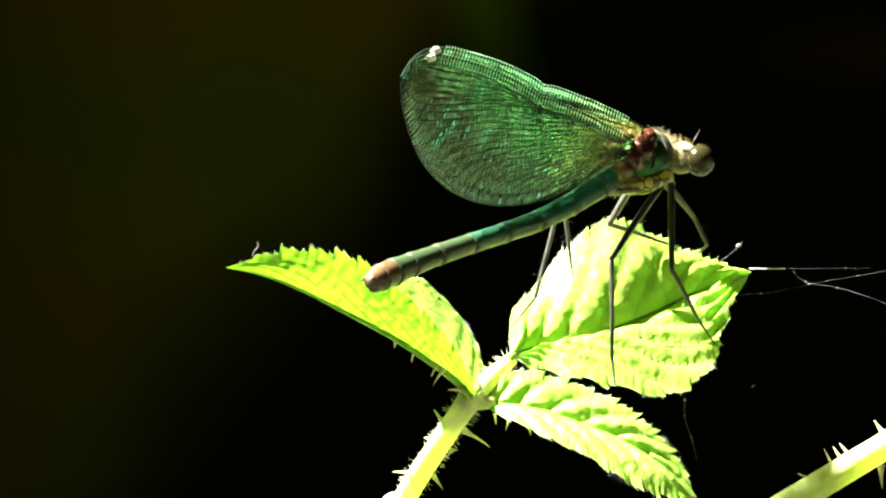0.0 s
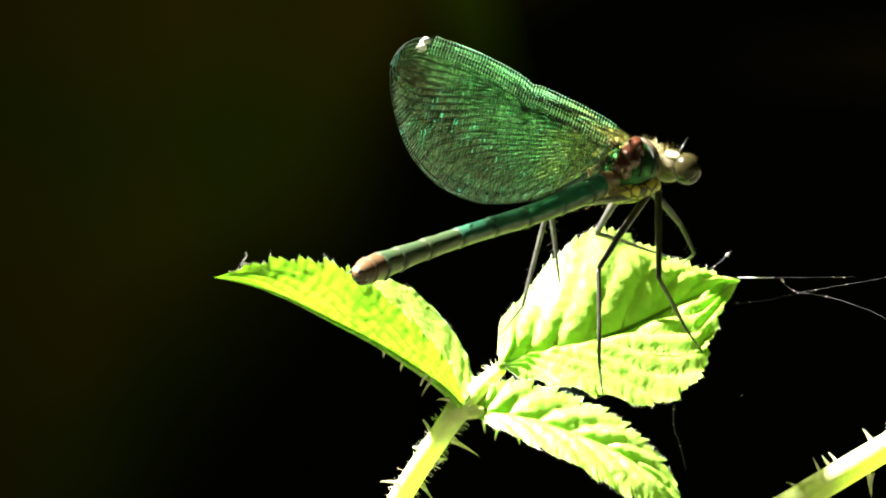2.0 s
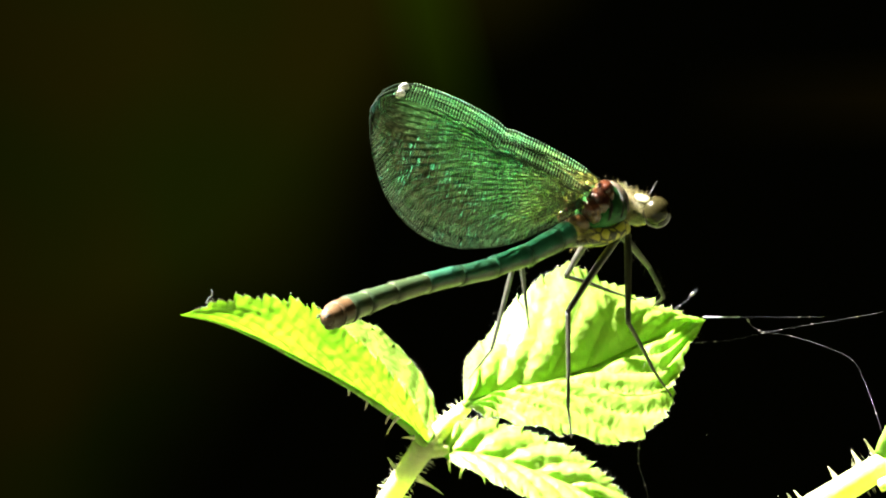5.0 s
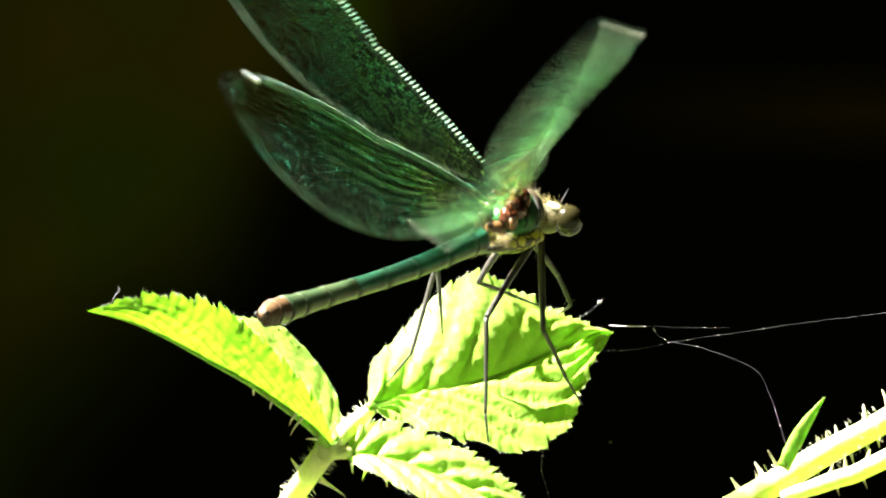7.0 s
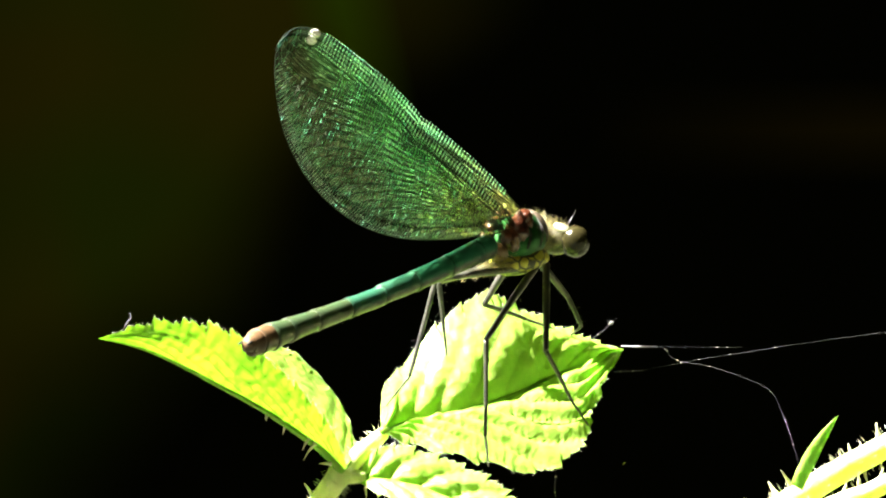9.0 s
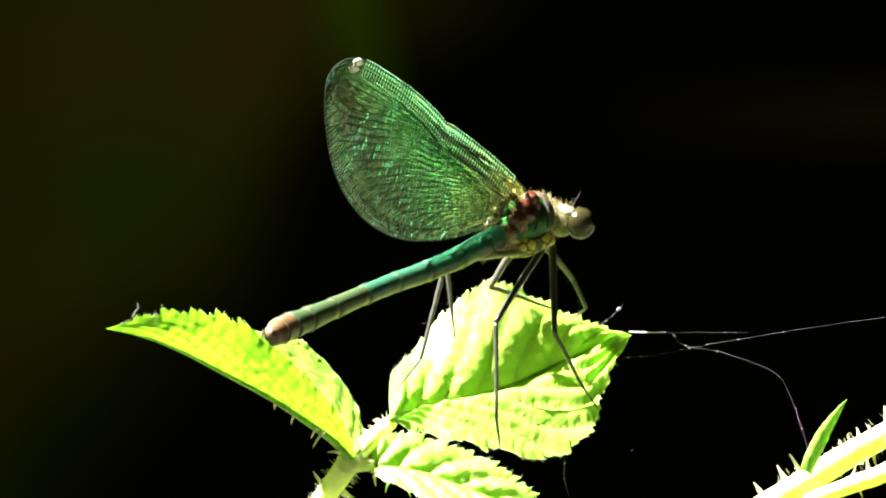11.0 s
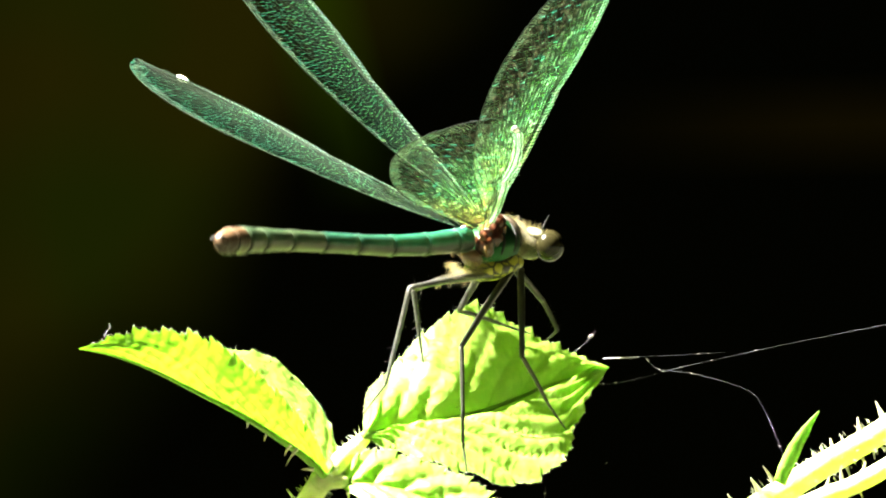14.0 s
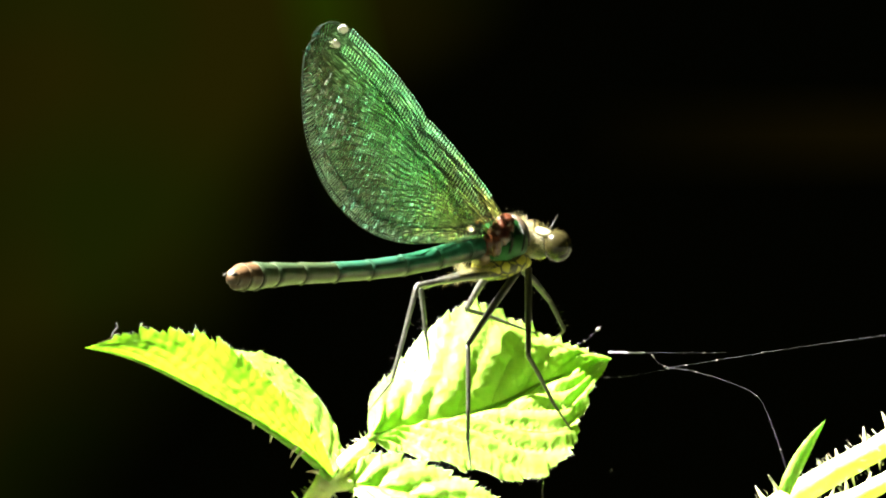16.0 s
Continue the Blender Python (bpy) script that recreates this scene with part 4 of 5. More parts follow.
# ---- what moves ----
WING_ROWS = {  # seconds, way of the span, way of the rear edge, in the damselfly's space
    'right_forewing': [
        (0, (-0.978, 0.011, 0.208), (-0.204, 0.139, -0.968)),
        (0.2, (-0.981, 0.004, 0.193), (-0.189, 0.139, -0.972)),
        (0.4, (-0.949, -0.198, 0.244), (-0.314, 0.631, -0.709)),
        (0.5, (-0.947, -0.198, 0.254), (-0.232, -0.129, -0.965)),
        (0.6, (-0.970, 0.020, 0.243), (-0.239, 0.138, -0.961)),
        (1, (-0.968, 0.001, 0.254), (-0.252, 0.139, -0.959)),
        (1.5, (-0.974, -0.020, 0.227), (-0.228, 0.140, -0.964)),
        (2, (-0.968, 0.009, 0.255), (-0.253, 0.139, -0.958)),
        (2.5, (-0.969, -0.005, 0.246), (-0.245, 0.139, -0.960)),
        (3, (-0.969, -0.010, 0.246), (-0.246, 0.139, -0.959)),
        (3.2, (-0.969, -0.016, 0.245), (-0.246, 0.139, -0.959)),
        (5.3, (-0.968, -0.019, 0.248), (-0.249, 0.140, -0.958)),
        (5.5, (-0.963, -0.020, 0.267), (-0.267, 0.140, -0.953)),
        (6, (-0.965, -0.022, 0.258), (-0.260, 0.140, -0.955)),
        (6.5, (-0.963, -0.017, 0.267), (-0.267, 0.139, -0.953)),
        (6.7, (-0.958, 0.060, 0.280), (-0.270, 0.138, -0.952)),
        (6.9, (-0.880, -0.206, 0.429), (-0.435, -0.018, -0.900)),
        (7, (-0.648, -0.647, 0.401), (-0.750, 0.451, -0.485)),
        (7.1, (-0.361, -0.876, 0.320), (-0.925, 0.291, -0.244)),
        (7.2, (-0.629, -0.589, 0.507), (-0.738, 0.248, -0.628)),
        (7.3, (-0.916, -0.154, 0.371), (-0.391, 0.136, -0.910)),
        (7.4, (-0.895, -0.001, 0.446), (-0.442, 0.139, -0.886)),
        (7.5, (-0.900, -0.027, 0.436), (-0.435, 0.139, -0.890)),
        (7.6, (-0.809, -0.347, 0.474), (-0.543, 0.132, -0.829)),
        (7.7, (-0.705, -0.510, 0.494), (-0.650, 0.184, -0.738)),
        (7.8, (-0.553, -0.728, 0.406), (-0.778, 0.276, -0.564)),
        (7.9, (-0.926, -0.156, 0.343), (-0.364, 0.136, -0.921)),
        (8, (-0.918, -0.060, 0.393), (-0.397, 0.139, -0.907)),
        (8.2, (-0.918, -0.058, 0.392), (-0.396, 0.139, -0.908)),
        (8.4, (-0.789, -0.366, 0.494), (-0.605, 0.603, -0.520)),
        (8.5, (-0.885, -0.181, 0.429), (-0.454, 0.136, -0.880)),
        (8.6, (-0.883, 0.015, 0.469), (-0.463, 0.139, -0.876)),
        (8.7, (-0.889, 0.064, 0.453), (-0.441, 0.139, -0.887)),
        (10.8, (-0.938, -0.035, 0.348), (-0.350, 0.140, -0.926)),
        (11, (-0.941, -0.052, 0.335), (-0.339, 0.140, -0.931)),
        (11.5, (-0.946, -0.064, 0.318), (-0.324, 0.140, -0.936)),
        (12, (-0.936, -0.026, 0.353), (-0.354, 0.139, -0.926)),
        (12.5, (-0.956, -0.081, 0.285), (-0.294, 0.138, -0.945)),
        (13, (-0.914, -0.016, 0.405), (-0.403, 0.139, -0.904)),
        (13.5, (-0.914, -0.010, 0.405), (-0.403, 0.139, -0.904)),
        (13.6, (-0.695, -0.384, 0.608), (-0.708, 0.220, -0.671)),
        (13.7, (-0.288, -0.854, 0.432), (-0.957, 0.240, -0.163)),
        (13.8, (-0.204, -0.861, 0.467), (-0.976, 0.216, -0.027)),
        (14, (-0.405, -0.659, 0.633), (-0.914, 0.287, -0.286)),
        (14.3, (-0.317, -0.814, 0.486), (-0.945, 0.317, -0.086)),
        (14.5, (-0.254, -0.797, 0.548), (-0.958, 0.287, -0.027)),
        (14.7, (-0.688, -0.463, 0.559), (-0.707, 0.252, -0.661)),
        (14.8, (-0.839, -0.111, 0.534), (-0.544, 0.137, -0.828)),
        (15, (-0.841, -0.068, 0.538), (-0.542, 0.138, -0.830)),
        (15.5, (-0.866, -0.057, 0.497), (-0.501, 0.138, -0.855)),
        (16, (-0.877, -0.076, 0.474), (-0.480, 0.137, -0.866)),
    ],
    'right_hindwing': [
        (0, (-0.972, 0.003, 0.236), (-0.235, 0.139, -0.962)),
        (0.2, (-0.977, -0.003, 0.214), (-0.212, 0.139, -0.968)),
        (0.4, (-0.979, -0.191, 0.070), (-0.122, 0.273, -0.954)),
        (0.5, (-0.970, -0.229, 0.074), (-0.125, 0.215, -0.969)),
        (0.6, (-0.962, 0.011, 0.272), (-0.268, 0.139, -0.953)),
        (1, (-0.959, -0.007, 0.283), (-0.281, 0.139, -0.949)),
        (1.5, (-0.966, -0.029, 0.256), (-0.258, 0.140, -0.957)),
        (2, (-0.958, 0.001, 0.284), (-0.282, 0.139, -0.949)),
        (2.5, (-0.961, -0.013, 0.275), (-0.274, 0.139, -0.951)),
        (3, (-0.961, -0.018, 0.275), (-0.275, 0.139, -0.951)),
        (3.2, (-0.961, -0.024, 0.274), (-0.274, 0.140, -0.951)),
        (5.3, (-0.960, -0.027, 0.277), (-0.278, 0.140, -0.950)),
        (5.5, (-0.955, -0.028, 0.296), (-0.297, 0.140, -0.945)),
        (6, (-0.958, -0.030, 0.287), (-0.289, 0.140, -0.948)),
        (6.5, (-0.955, -0.025, 0.296), (-0.296, 0.140, -0.945)),
        (6.7, (-0.950, 0.053, 0.309), (-0.300, 0.139, -0.944)),
        (6.9, (-0.961, -0.066, 0.269), (-0.260, -0.123, -0.958)),
        (7, (-0.962, -0.256, -0.100), (0.120, -0.718, 0.686)),
        (7.1, (-0.533, -0.811, -0.241), (-0.480, 0.056, 0.875)),
        (7.2, (-0.455, -0.750, -0.480), (-0.834, 0.548, -0.065)),
        (7.3, (-0.903, -0.158, 0.399), (-0.421, 0.136, -0.897)),
        (7.4, (-0.880, -0.004, 0.475), (-0.471, 0.139, -0.871)),
        (7.5, (-0.885, -0.030, 0.465), (-0.464, 0.139, -0.875)),
        (7.6, (-0.906, -0.275, 0.323), (-0.414, 0.741, -0.530)),
        (7.7, (-0.879, -0.418, 0.228), (-0.473, 0.822, -0.316)),
        (7.8, (-0.720, -0.680, -0.137), (-0.694, 0.702, 0.161)),
        (7.9, (-0.914, -0.161, 0.372), (-0.394, 0.136, -0.909)),
        (8, (-0.905, -0.065, 0.422), (-0.426, 0.139, -0.894)),
        (8.2, (-0.905, -0.063, 0.421), (-0.425, 0.139, -0.894)),
        (8.4, (-0.896, -0.327, 0.299), (-0.444, 0.666, -0.600)),
        (8.5, (-0.878, -0.413, 0.242), (-0.470, 0.648, -0.599)),
        (8.6, (-0.867, 0.012, 0.498), (-0.492, 0.139, -0.860)),
        (8.7, (-0.874, 0.061, 0.482), (-0.471, 0.139, -0.871)),
        (10.8, (-0.925, -0.039, 0.378), (-0.378, 0.140, -0.914)),
        (11, (-0.930, -0.056, 0.364), (-0.368, 0.140, -0.919)),
        (11.5, (-0.936, -0.069, 0.346), (-0.354, 0.140, -0.925)),
        (12, (-0.923, -0.030, 0.383), (-0.383, 0.139, -0.913)),
        (12.5, (-0.946, -0.085, 0.314), (-0.324, 0.138, -0.936)),
        (13, (-0.901, -0.021, 0.434), (-0.432, 0.139, -0.891)),
        (13.5, (-0.901, -0.015, 0.434), (-0.432, 0.139, -0.891)),
        (13.6, (-0.910, -0.145, 0.388), (-0.348, 0.776, -0.526)),
        (13.7, (-0.739, -0.672, 0.049), (-0.652, 0.732, 0.199)),
        (13.8, (-0.712, -0.694, 0.105), (-0.679, 0.719, 0.150)),
        (14, (-0.772, -0.585, 0.249), (-0.608, 0.794, -0.020)),
        (14.3, (-0.769, -0.636, 0.067), (-0.627, 0.770, 0.117)),
        (14.5, (-0.746, -0.649, 0.148), (-0.620, 0.759, 0.200)),
        (14.7, (-0.831, -0.519, 0.199), (-0.474, 0.476, -0.741)),
        (14.8, (-0.834, -0.106, 0.543), (-0.553, 0.140, -0.821)),
        (15, (-0.835, -0.065, 0.547), (-0.550, 0.139, -0.824)),
        (15.5, (-0.861, -0.055, 0.507), (-0.509, 0.139, -0.850)),
        (16, (-0.874, -0.075, 0.482), (-0.487, 0.138, -0.862)),
    ],
    'left_forewing': [
        (0, (-0.977, -0.035, 0.211), (-0.213, 0.140, -0.966)),
        (0.2, (-0.979, -0.045, 0.197), (-0.200, 0.139, -0.969)),
        (0.4, (-0.955, 0.091, 0.284), (-0.214, 0.455, -0.864)),
        (0.5, (-0.945, 0.098, 0.311), (-0.314, -0.016, -0.949)),
        (0.6, (-0.969, -0.027, 0.246), (-0.249, 0.140, -0.959)),
        (1, (-0.965, -0.046, 0.257), (-0.262, 0.139, -0.955)),
        (1.5, (-0.971, -0.066, 0.230), (-0.238, 0.140, -0.962)),
        (2, (-0.965, -0.037, 0.258), (-0.262, 0.139, -0.955)),
        (2.5, (-0.968, -0.051, 0.249), (-0.255, 0.139, -0.958)),
        (3, (-0.968, -0.056, 0.249), (-0.255, 0.139, -0.958)),
        (3.2, (-0.968, -0.062, 0.248), (-0.255, 0.140, -0.957)),
        (5.3, (-0.966, -0.064, 0.251), (-0.259, 0.140, -0.957)),
        (5.5, (-0.960, -0.066, 0.269), (-0.276, 0.140, -0.950)),
        (6, (-0.962, -0.068, 0.261), (-0.269, 0.139, -0.953)),
        (6.5, (-0.960, -0.063, 0.270), (-0.276, 0.140, -0.951)),
        (6.7, (-0.958, 0.012, 0.283), (-0.279, 0.139, -0.950)),
        (6.9, (-0.880, 0.190, 0.436), (-0.421, 0.115, -0.900)),
        (7, (-0.411, 0.545, 0.730), (-0.836, 0.094, -0.541)),
        (7.1, (0.156, 0.791, 0.592), (-0.941, 0.301, -0.153)),
        (7.2, (0.161, 0.820, 0.549), (-0.814, 0.425, -0.396)),
        (7.3, (-0.907, -0.196, 0.374), (-0.402, 0.134, -0.906)),
        (7.4, (-0.892, -0.047, 0.449), (-0.451, 0.139, -0.882)),
        (7.5, (-0.896, -0.072, 0.439), (-0.445, 0.138, -0.885)),
        (7.6, (-0.872, 0.056, 0.486), (-0.414, 0.444, -0.795)),
        (7.7, (-0.853, 0.206, 0.479), (-0.328, 0.502, -0.800)),
        (7.8, (-0.004, 0.822, 0.569), (-0.952, 0.171, -0.253)),
        (7.9, (-0.917, -0.197, 0.346), (-0.375, 0.134, -0.917)),
        (8, (-0.913, -0.104, 0.396), (-0.407, 0.138, -0.903)),
        (8.2, (-0.913, -0.103, 0.395), (-0.406, 0.138, -0.903)),
        (8.4, (-0.853, 0.130, 0.505), (-0.402, 0.453, -0.796)),
        (8.5, (-0.890, -0.008, 0.455), (-0.433, 0.322, -0.842)),
        (8.6, (-0.881, -0.031, 0.472), (-0.471, 0.139, -0.871)),
        (8.7, (-0.890, 0.016, 0.456), (-0.449, 0.139, -0.882)),
        (10.8, (-0.934, -0.080, 0.352), (-0.360, 0.138, -0.924)),
        (11, (-0.936, -0.096, 0.337), (-0.348, 0.139, -0.927)),
        (11.5, (-0.941, -0.108, 0.321), (-0.334, 0.139, -0.933)),
        (12, (-0.931, -0.071, 0.356), (-0.363, 0.139, -0.922)),
        (12.5, (-0.950, -0.125, 0.288), (-0.304, 0.138, -0.943)),
        (13, (-0.911, -0.061, 0.408), (-0.412, 0.139, -0.900)),
        (13.5, (-0.911, -0.056, 0.408), (-0.412, 0.139, -0.900)),
        (13.6, (-0.824, 0.085, 0.560), (-0.492, 0.384, -0.782)),
        (13.7, (0.291, 0.677, 0.676), (-0.956, 0.235, 0.177)),
        (13.8, (0.205, 0.752, 0.627), (-0.978, 0.188, 0.094)),
        (14, (0.037, 0.686, 0.727), (-0.999, 0.031, 0.022)),
        (14.3, (-0.011, 0.725, 0.689), (-0.996, 0.056, -0.075)),
        (14.5, (0.182, 0.558, 0.810), (-0.983, 0.092, 0.158)),
        (14.7, (-0.751, 0.195, 0.631), (-0.657, -0.128, -0.743)),
        (14.8, (-0.830, -0.154, 0.537), (-0.555, 0.134, -0.821)),
        (15, (-0.834, -0.112, 0.541), (-0.552, 0.137, -0.823)),
        (15.5, (-0.860, -0.101, 0.501), (-0.511, 0.137, -0.850)),
        (16, (-0.870, -0.119, 0.477), (-0.490, 0.136, -0.860)),
    ],
    'left_hindwing': [
        (0, (-0.971, -0.042, 0.234), (-0.238, 0.139, -0.961)),
        (0.2, (-0.977, -0.045, 0.210), (-0.214, 0.139, -0.966)),
        (0.4, (-0.958, 0.195, 0.209), (-0.119, 0.393, -0.911)),
        (0.5, (-0.967, 0.129, 0.222), (-0.253, -0.325, -0.912)),
        (0.6, (-0.962, -0.034, 0.269), (-0.272, 0.140, -0.952)),
        (1, (-0.958, -0.052, 0.280), (-0.285, 0.139, -0.948)),
        (1.5, (-0.964, -0.073, 0.253), (-0.261, 0.139, -0.956)),
        (2, (-0.958, -0.044, 0.282), (-0.285, 0.139, -0.948)),
        (2.5, (-0.960, -0.058, 0.272), (-0.278, 0.140, -0.950)),
        (3, (-0.960, -0.062, 0.272), (-0.278, 0.140, -0.950)),
        (3.2, (-0.960, -0.068, 0.271), (-0.278, 0.139, -0.950)),
        (5.3, (-0.958, -0.071, 0.274), (-0.282, 0.139, -0.949)),
        (5.5, (-0.954, -0.072, 0.293), (-0.300, 0.139, -0.944)),
        (6, (-0.956, -0.074, 0.284), (-0.293, 0.139, -0.945)),
        (6.5, (-0.954, -0.069, 0.293), (-0.300, 0.139, -0.944)),
        (6.7, (-0.952, 0.007, 0.306), (-0.302, 0.139, -0.943)),
        (6.9, (-0.943, 0.165, 0.290), (-0.314, -0.147, -0.938)),
        (7, (-0.927, 0.204, 0.315), (-0.364, -0.282, -0.888)),
        (7.1, (0.030, 0.914, 0.405), (-0.882, 0.215, -0.420)),
        (7.2, (-0.419, 0.859, 0.295), (-0.803, -0.199, -0.563)),
        (7.3, (-0.896, -0.199, 0.397), (-0.426, 0.134, -0.895)),
        (7.4, (-0.880, -0.050, 0.472), (-0.474, 0.139, -0.869)),
        (7.5, (-0.884, -0.075, 0.462), (-0.468, 0.138, -0.873)),
        (7.6, (-0.892, 0.091, 0.443), (-0.388, 0.349, -0.853)),
        (7.7, (-0.891, 0.228, 0.391), (-0.268, 0.430, -0.862)),
        (7.8, (-0.162, 0.939, 0.303), (-0.926, -0.039, -0.376)),
        (7.9, (-0.907, -0.202, 0.369), (-0.399, 0.134, -0.907)),
        (8, (-0.902, -0.108, 0.419), (-0.431, 0.138, -0.892)),
        (8.2, (-0.902, -0.107, 0.418), (-0.430, 0.138, -0.893)),
        (8.4, (-0.905, 0.135, 0.403), (-0.324, 0.394, -0.860)),
        (8.5, (-0.891, 0.202, 0.407), (-0.454, -0.394, -0.799)),
        (8.6, (-0.868, -0.034, 0.495), (-0.495, 0.139, -0.858)),
        (8.7, (-0.878, 0.013, 0.479), (-0.473, 0.139, -0.870)),
        (10.8, (-0.923, -0.084, 0.375), (-0.383, 0.138, -0.913)),
        (11, (-0.927, -0.100, 0.361), (-0.371, 0.139, -0.918)),
        (11.5, (-0.933, -0.112, 0.344), (-0.358, 0.138, -0.923)),
        (12, (-0.922, -0.075, 0.380), (-0.387, 0.138, -0.911)),
        (12.5, (-0.942, -0.129, 0.311), (-0.328, 0.138, -0.935)),
        (13, (-0.900, -0.065, 0.431), (-0.436, 0.139, -0.889)),
        (13.5, (-0.900, -0.060, 0.431), (-0.435, 0.139, -0.889)),
        (13.6, (-0.889, 0.098, 0.448), (-0.391, 0.347, -0.852)),
        (13.7, (0.291, 0.891, 0.347), (-0.948, 0.319, -0.023)),
        (13.8, (0.125, 0.908, 0.400), (-0.991, 0.132, 0.011)),
        (14, (0.042, 0.907, 0.418), (-0.999, 0.036, 0.021)),
        (14.3, (0.011, 0.928, 0.373), (-0.998, 0.034, -0.053)),
        (14.5, (0.247, 0.790, 0.562), (-0.959, 0.116, 0.258)),
        (14.7, (-0.779, 0.281, 0.560), (-0.626, -0.331, -0.706)),
        (14.8, (-0.829, -0.149, 0.540), (-0.558, 0.137, -0.818)),
        (15, (-0.833, -0.108, 0.544), (-0.555, 0.139, -0.821)),
        (15.5, (-0.859, -0.099, 0.504), (-0.513, 0.140, -0.848)),
        (16, (-0.870, -0.118, 0.480), (-0.492, 0.139, -0.860)),
    ],
}
ABDOMEN_ROWS = [  # seconds, joint with the thorax (x, z), slope of its four quarters in degrees
    (0, (-6.09, -1.76), (18.4, 10.0, 9.1, 12.0)),
    (0.5, (-6.11, -1.74), (17.5, 9.8, 11.3, 15.0)),
    (1.5, (-5.84, -1.83), (17.0, 9.4, 9.9, 11.0)),
    (2, (-5.83, -1.60), (13.2, 8.4, 9.9, 10.9)),
    (3.2, (-5.89, -1.65), (17.2, 8.9, 9.8, 11.3)),
    (5.5, (-5.99, -1.97), (14.7, 6.2, 7.4, 12.0)),
    (6, (-5.61, -1.87), (13.8, 8.2, 9.6, 15.5)),
    (6.5, (-6.26, -1.72), (14.4, 9.2, 10.1, 9.0)),
    (6.75, (-7.12, -1.43), (14.3, 6.1, 8.7, 11.9)),
    (7, (-6.93, -1.95), (12.4, 9.7, 8.3, 8.5)),
    (7.5, (-5.82, -0.20), (12.2, 8.3, 8.2, 9.9)),
    (8, (-4.78, -0.84), (13.5, 8.2, 8.2, 8.7)),
    (8.5, (-5.73, -0.65), (14.4, 12.4, 9.6, 10.8)),
    (11, (-5.57, -1.35), (14.9, 9.2, 12.4, 11.6)),
    (12, (-5.05, -1.08), (13.1, 8.4, 6.8, 12.1)),
    (12.5, (-6.24, -1.80), (14.5, 10.9, 13.2, 14.2)),
    (13, (-6.27, -0.27), (11.4, 8.9, 8.6, 6.3)),
    (13.5, (-5.67, -1.10), (10.9, 7.6, 8.9, 7.0)),
    (14, (-5.06, 0.33), (3.0, -1.8, -2.4, 0.2)),
    (14.5, (-5.77, 1.49), (-3.5, -6.4, -9.3, -4.6)),
    (15, (-5.24, -0.50), (0.4, -0.2, -1.3, -1.1)),
    (15.5, (-4.53, 0.15), (5.4, 2.9, 2.1, 2.7)),
    (16, (-4.54, -0.32), (8.6, 4.1, 0.7, 2.0)),
]
FLY_ROWS = [  # seconds, place in millimetres, heading in degrees
        (0, 5.43, 0.00, 2.23, 58.0),
        (0.5, 5.55, 0.00, 2.18, 58.0),
        (1, 5.45, 0.00, 2.17, 58.0),
        (1.5, 5.45, 0.00, 2.20, 58.0),
        (2, 5.31, 0.00, 2.27, 58.0),
        (2.5, 5.25, 0.00, 2.19, 58.0),
        (3, 5.32, 0.00, 2.18, 58.0),
        (3.2, 5.41, 0.00, 2.18, 58.0),
        (5.3, 5.61, 0.00, 1.90, 58.0),
        (5.5, 5.50, 0.00, 2.00, 58.0),
        (6, 5.46, 0.00, 2.13, 58.0),
        (6.5, 5.47, 0.00, 2.05, 58.0),
        (7, 6.05, 0.00, 1.83, 62.0),
        (7.5, 5.42, 0.00, 1.92, 58.0),
        (8, 5.55, 0.00, 1.81, 58.0),
        (8.5, 5.58, 0.00, 1.83, 58.0),
        (11, 5.51, 0.00, 2.25, 60.0),
        (11.5, 5.56, 0.00, 2.36, 60.0),
        (12, 5.32, 0.00, 2.40, 60.0),
        (12.5, 5.96, 0.00, 2.20, 62.0),
        (13, 5.34, 0.00, 2.01, 58.0),
        (13.5, 5.17, 0.00, 2.17, 58.0),
        (14, 5.27, 0.00, 1.58, 58.0),
        (14.5, 6.44, 0.00, 0.87, 65.0),
        (15, 5.71, 0.00, 1.72, 61.0),
        (15.5, 5.20, 0.00, 2.04, 58.0),
        (16, 5.22, 0.00, 2.06, 58.0),
]
LEAFLET_ROWS = [(0, 0.0), (6.5, 0.0), (7.0, 1.0), (7.5, 0.3), (12.5, 0.0), (13.0, 1.6), (13.5, 1.2), (14.0, 4.4), (14.5, 5.2), (15.0, 1.2), (15.5, 0.9), (16.0, 0.7)]  # seconds, sag in degrees


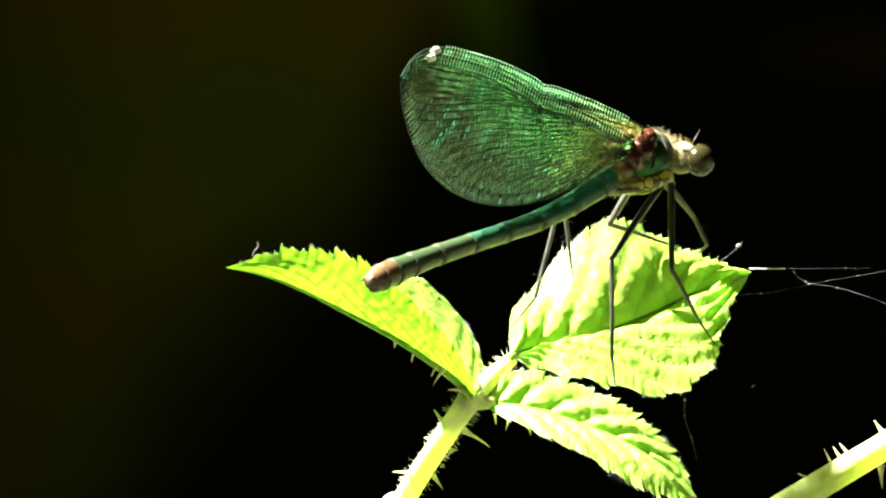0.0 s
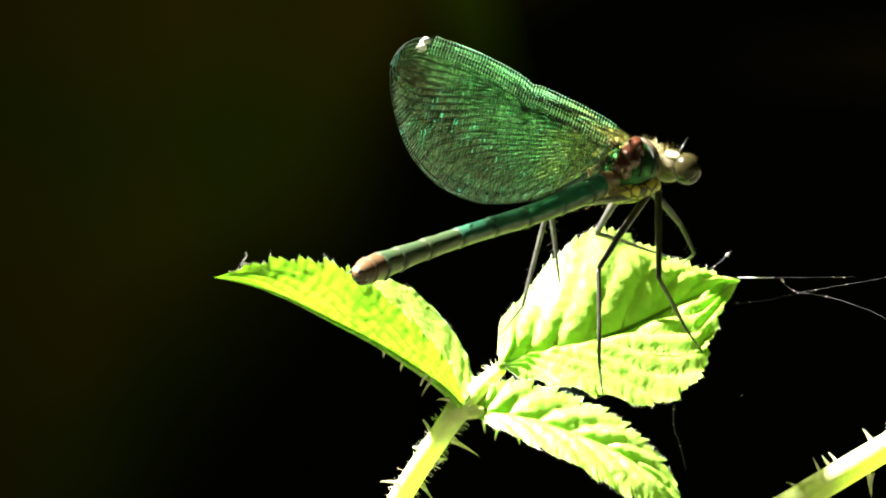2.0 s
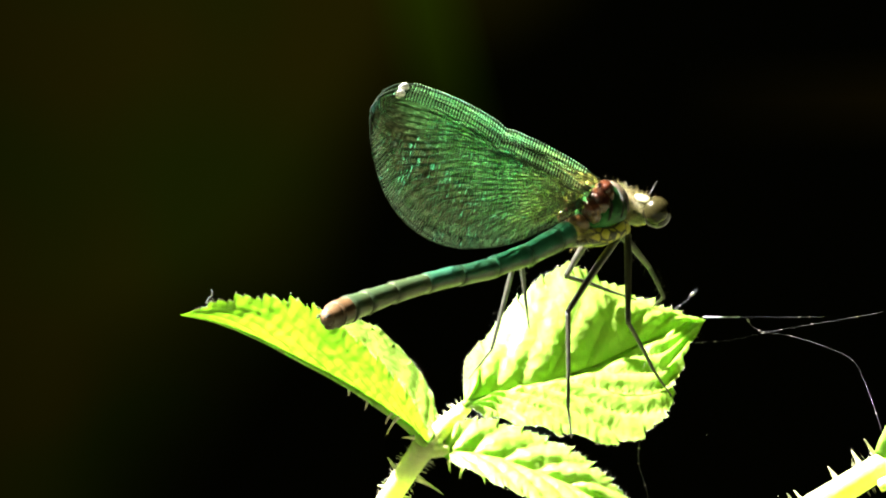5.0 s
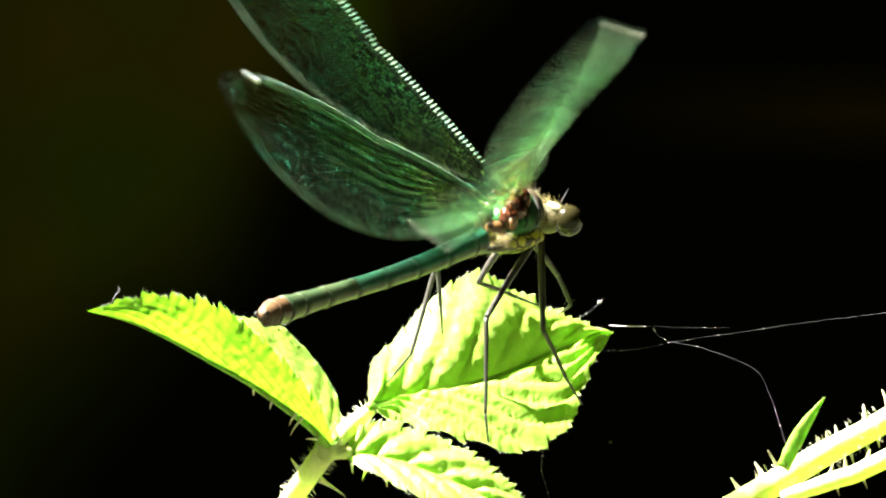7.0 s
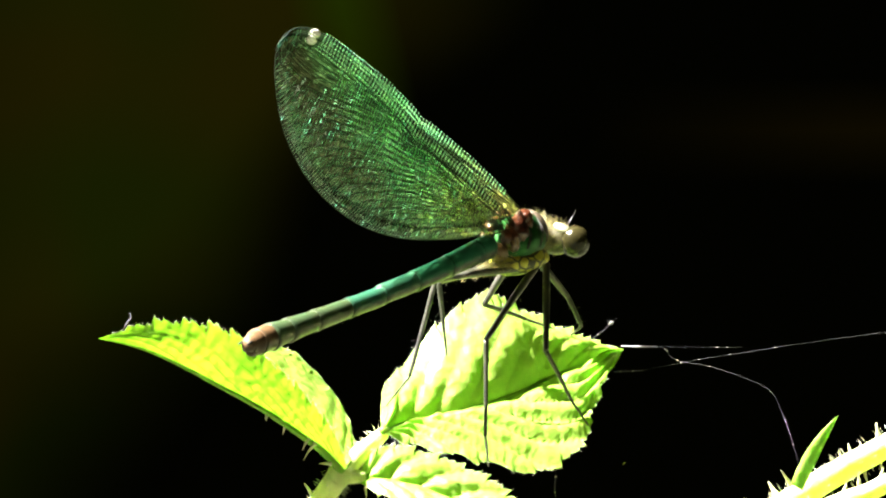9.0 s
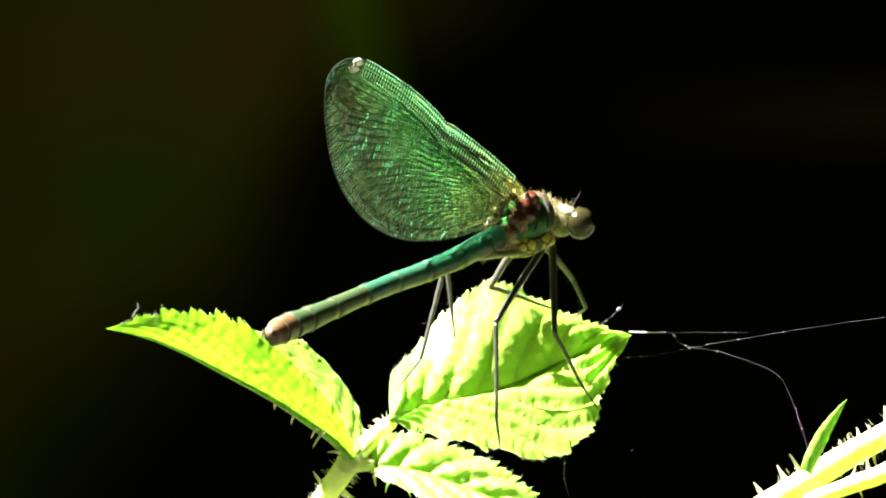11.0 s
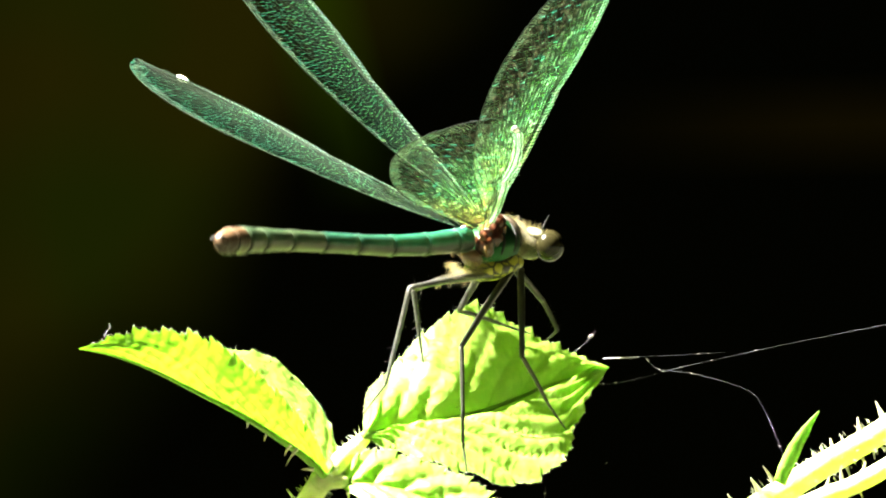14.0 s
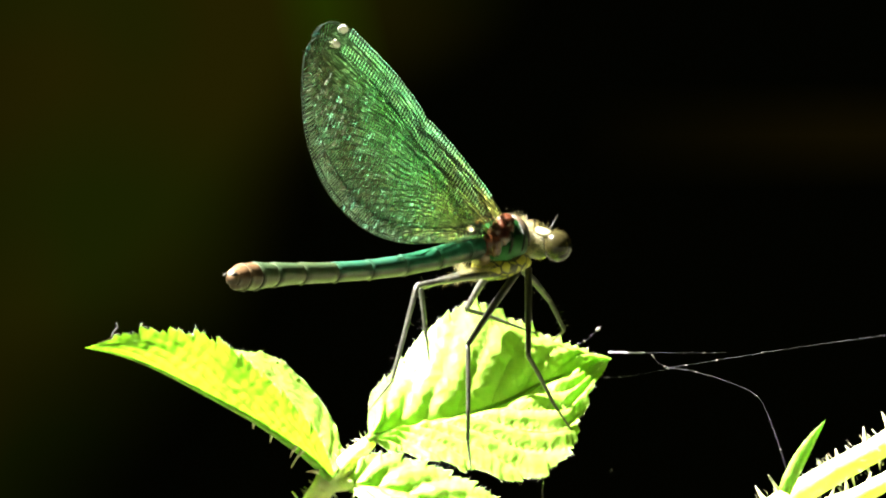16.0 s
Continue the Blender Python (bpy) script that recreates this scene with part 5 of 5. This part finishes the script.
def axes(at, x, y):
    """A pose whose x and y axes point the given ways."""
    x = Vector(x).normalized()
    y = Vector(y)
    y = (y - x * y.dot(x)).normalized()
    z = x.cross(y)
    return Matrix.Translation(Vector(at) * 0.001) @ Matrix((x, y, z)).transposed().to_4x4()


def motions():
    walk(fly, [(t, Matrix.Translation(ORIGIN) @ pose(x * 0.001, y * 0.001, z * 0.001, 0, 0, a)) for t, x, y, z, a in FLY_ROWS])
    for name, rows in WING_ROWS.items():
        walk(wings[name], [(t, axes(HINGES[name], s, c)) for t, s, c in rows])
    total = sum(SEGMENT_LENGTHS)
    chains = [[] for _ in segments]
    for t, joint, slopes in ABDOMEN_ROWS:
        at, run = Vector((joint[0], 0, joint[1])), 0.0
        for k, length in enumerate(SEGMENT_LENGTHS):
            slope = radians(float(np.interp((run + length / 2) / total, (0.125, 0.375, 0.625, 0.875), slopes)))
            chains[k].append((t, Matrix.Translation(at * 0.001) @ Matrix.Rotation(-slope, 4, "Y")))
            at = at + Vector((-math.cos(slope), 0, -math.sin(slope))) * length
            run += length
    for ob, rows in zip(segments, chains):
        walk(ob, rows)
    stand = cane.location.copy()
    walk(cane, [(t, Matrix.Translation(stand + Vector((0, 0, z * 0.001)))) for t, z in ((0, -0.20), (1.0, -0.25), (3.2, -0.05), (5.5, 0.0), (16, 0.0))])
    rest = moving_leaflet.location.copy()
    walk(moving_leaflet, [(t, Matrix.Translation(rest) @ Matrix.Rotation(radians(a), 4, "Y")) for t, a in LEAFLET_ROWS])
    # the threads hang from the leaflet's tip and sink with it, about their far end
    pivot = ORIGIN + Vector((39.7, 0.0, -5.05)) * 0.001
    for ob in (silk, fluff):
        stand = ob.location.copy()
        walk(ob, [(t, Matrix.Translation(pivot) @ Matrix.Rotation(radians(-0.65 * max(0.0, a - 0.8)), 4, "Y") @ Matrix.Translation(stand - pivot)) for t, a in LEAFLET_ROWS])


ground()
backdrop()
bramble, moving_leaflet = bramble_leaf()
cane = bramble_cane()
silk = spider_silk()
fluff = specks()
fly, segments, wings = damselfly()
motions()
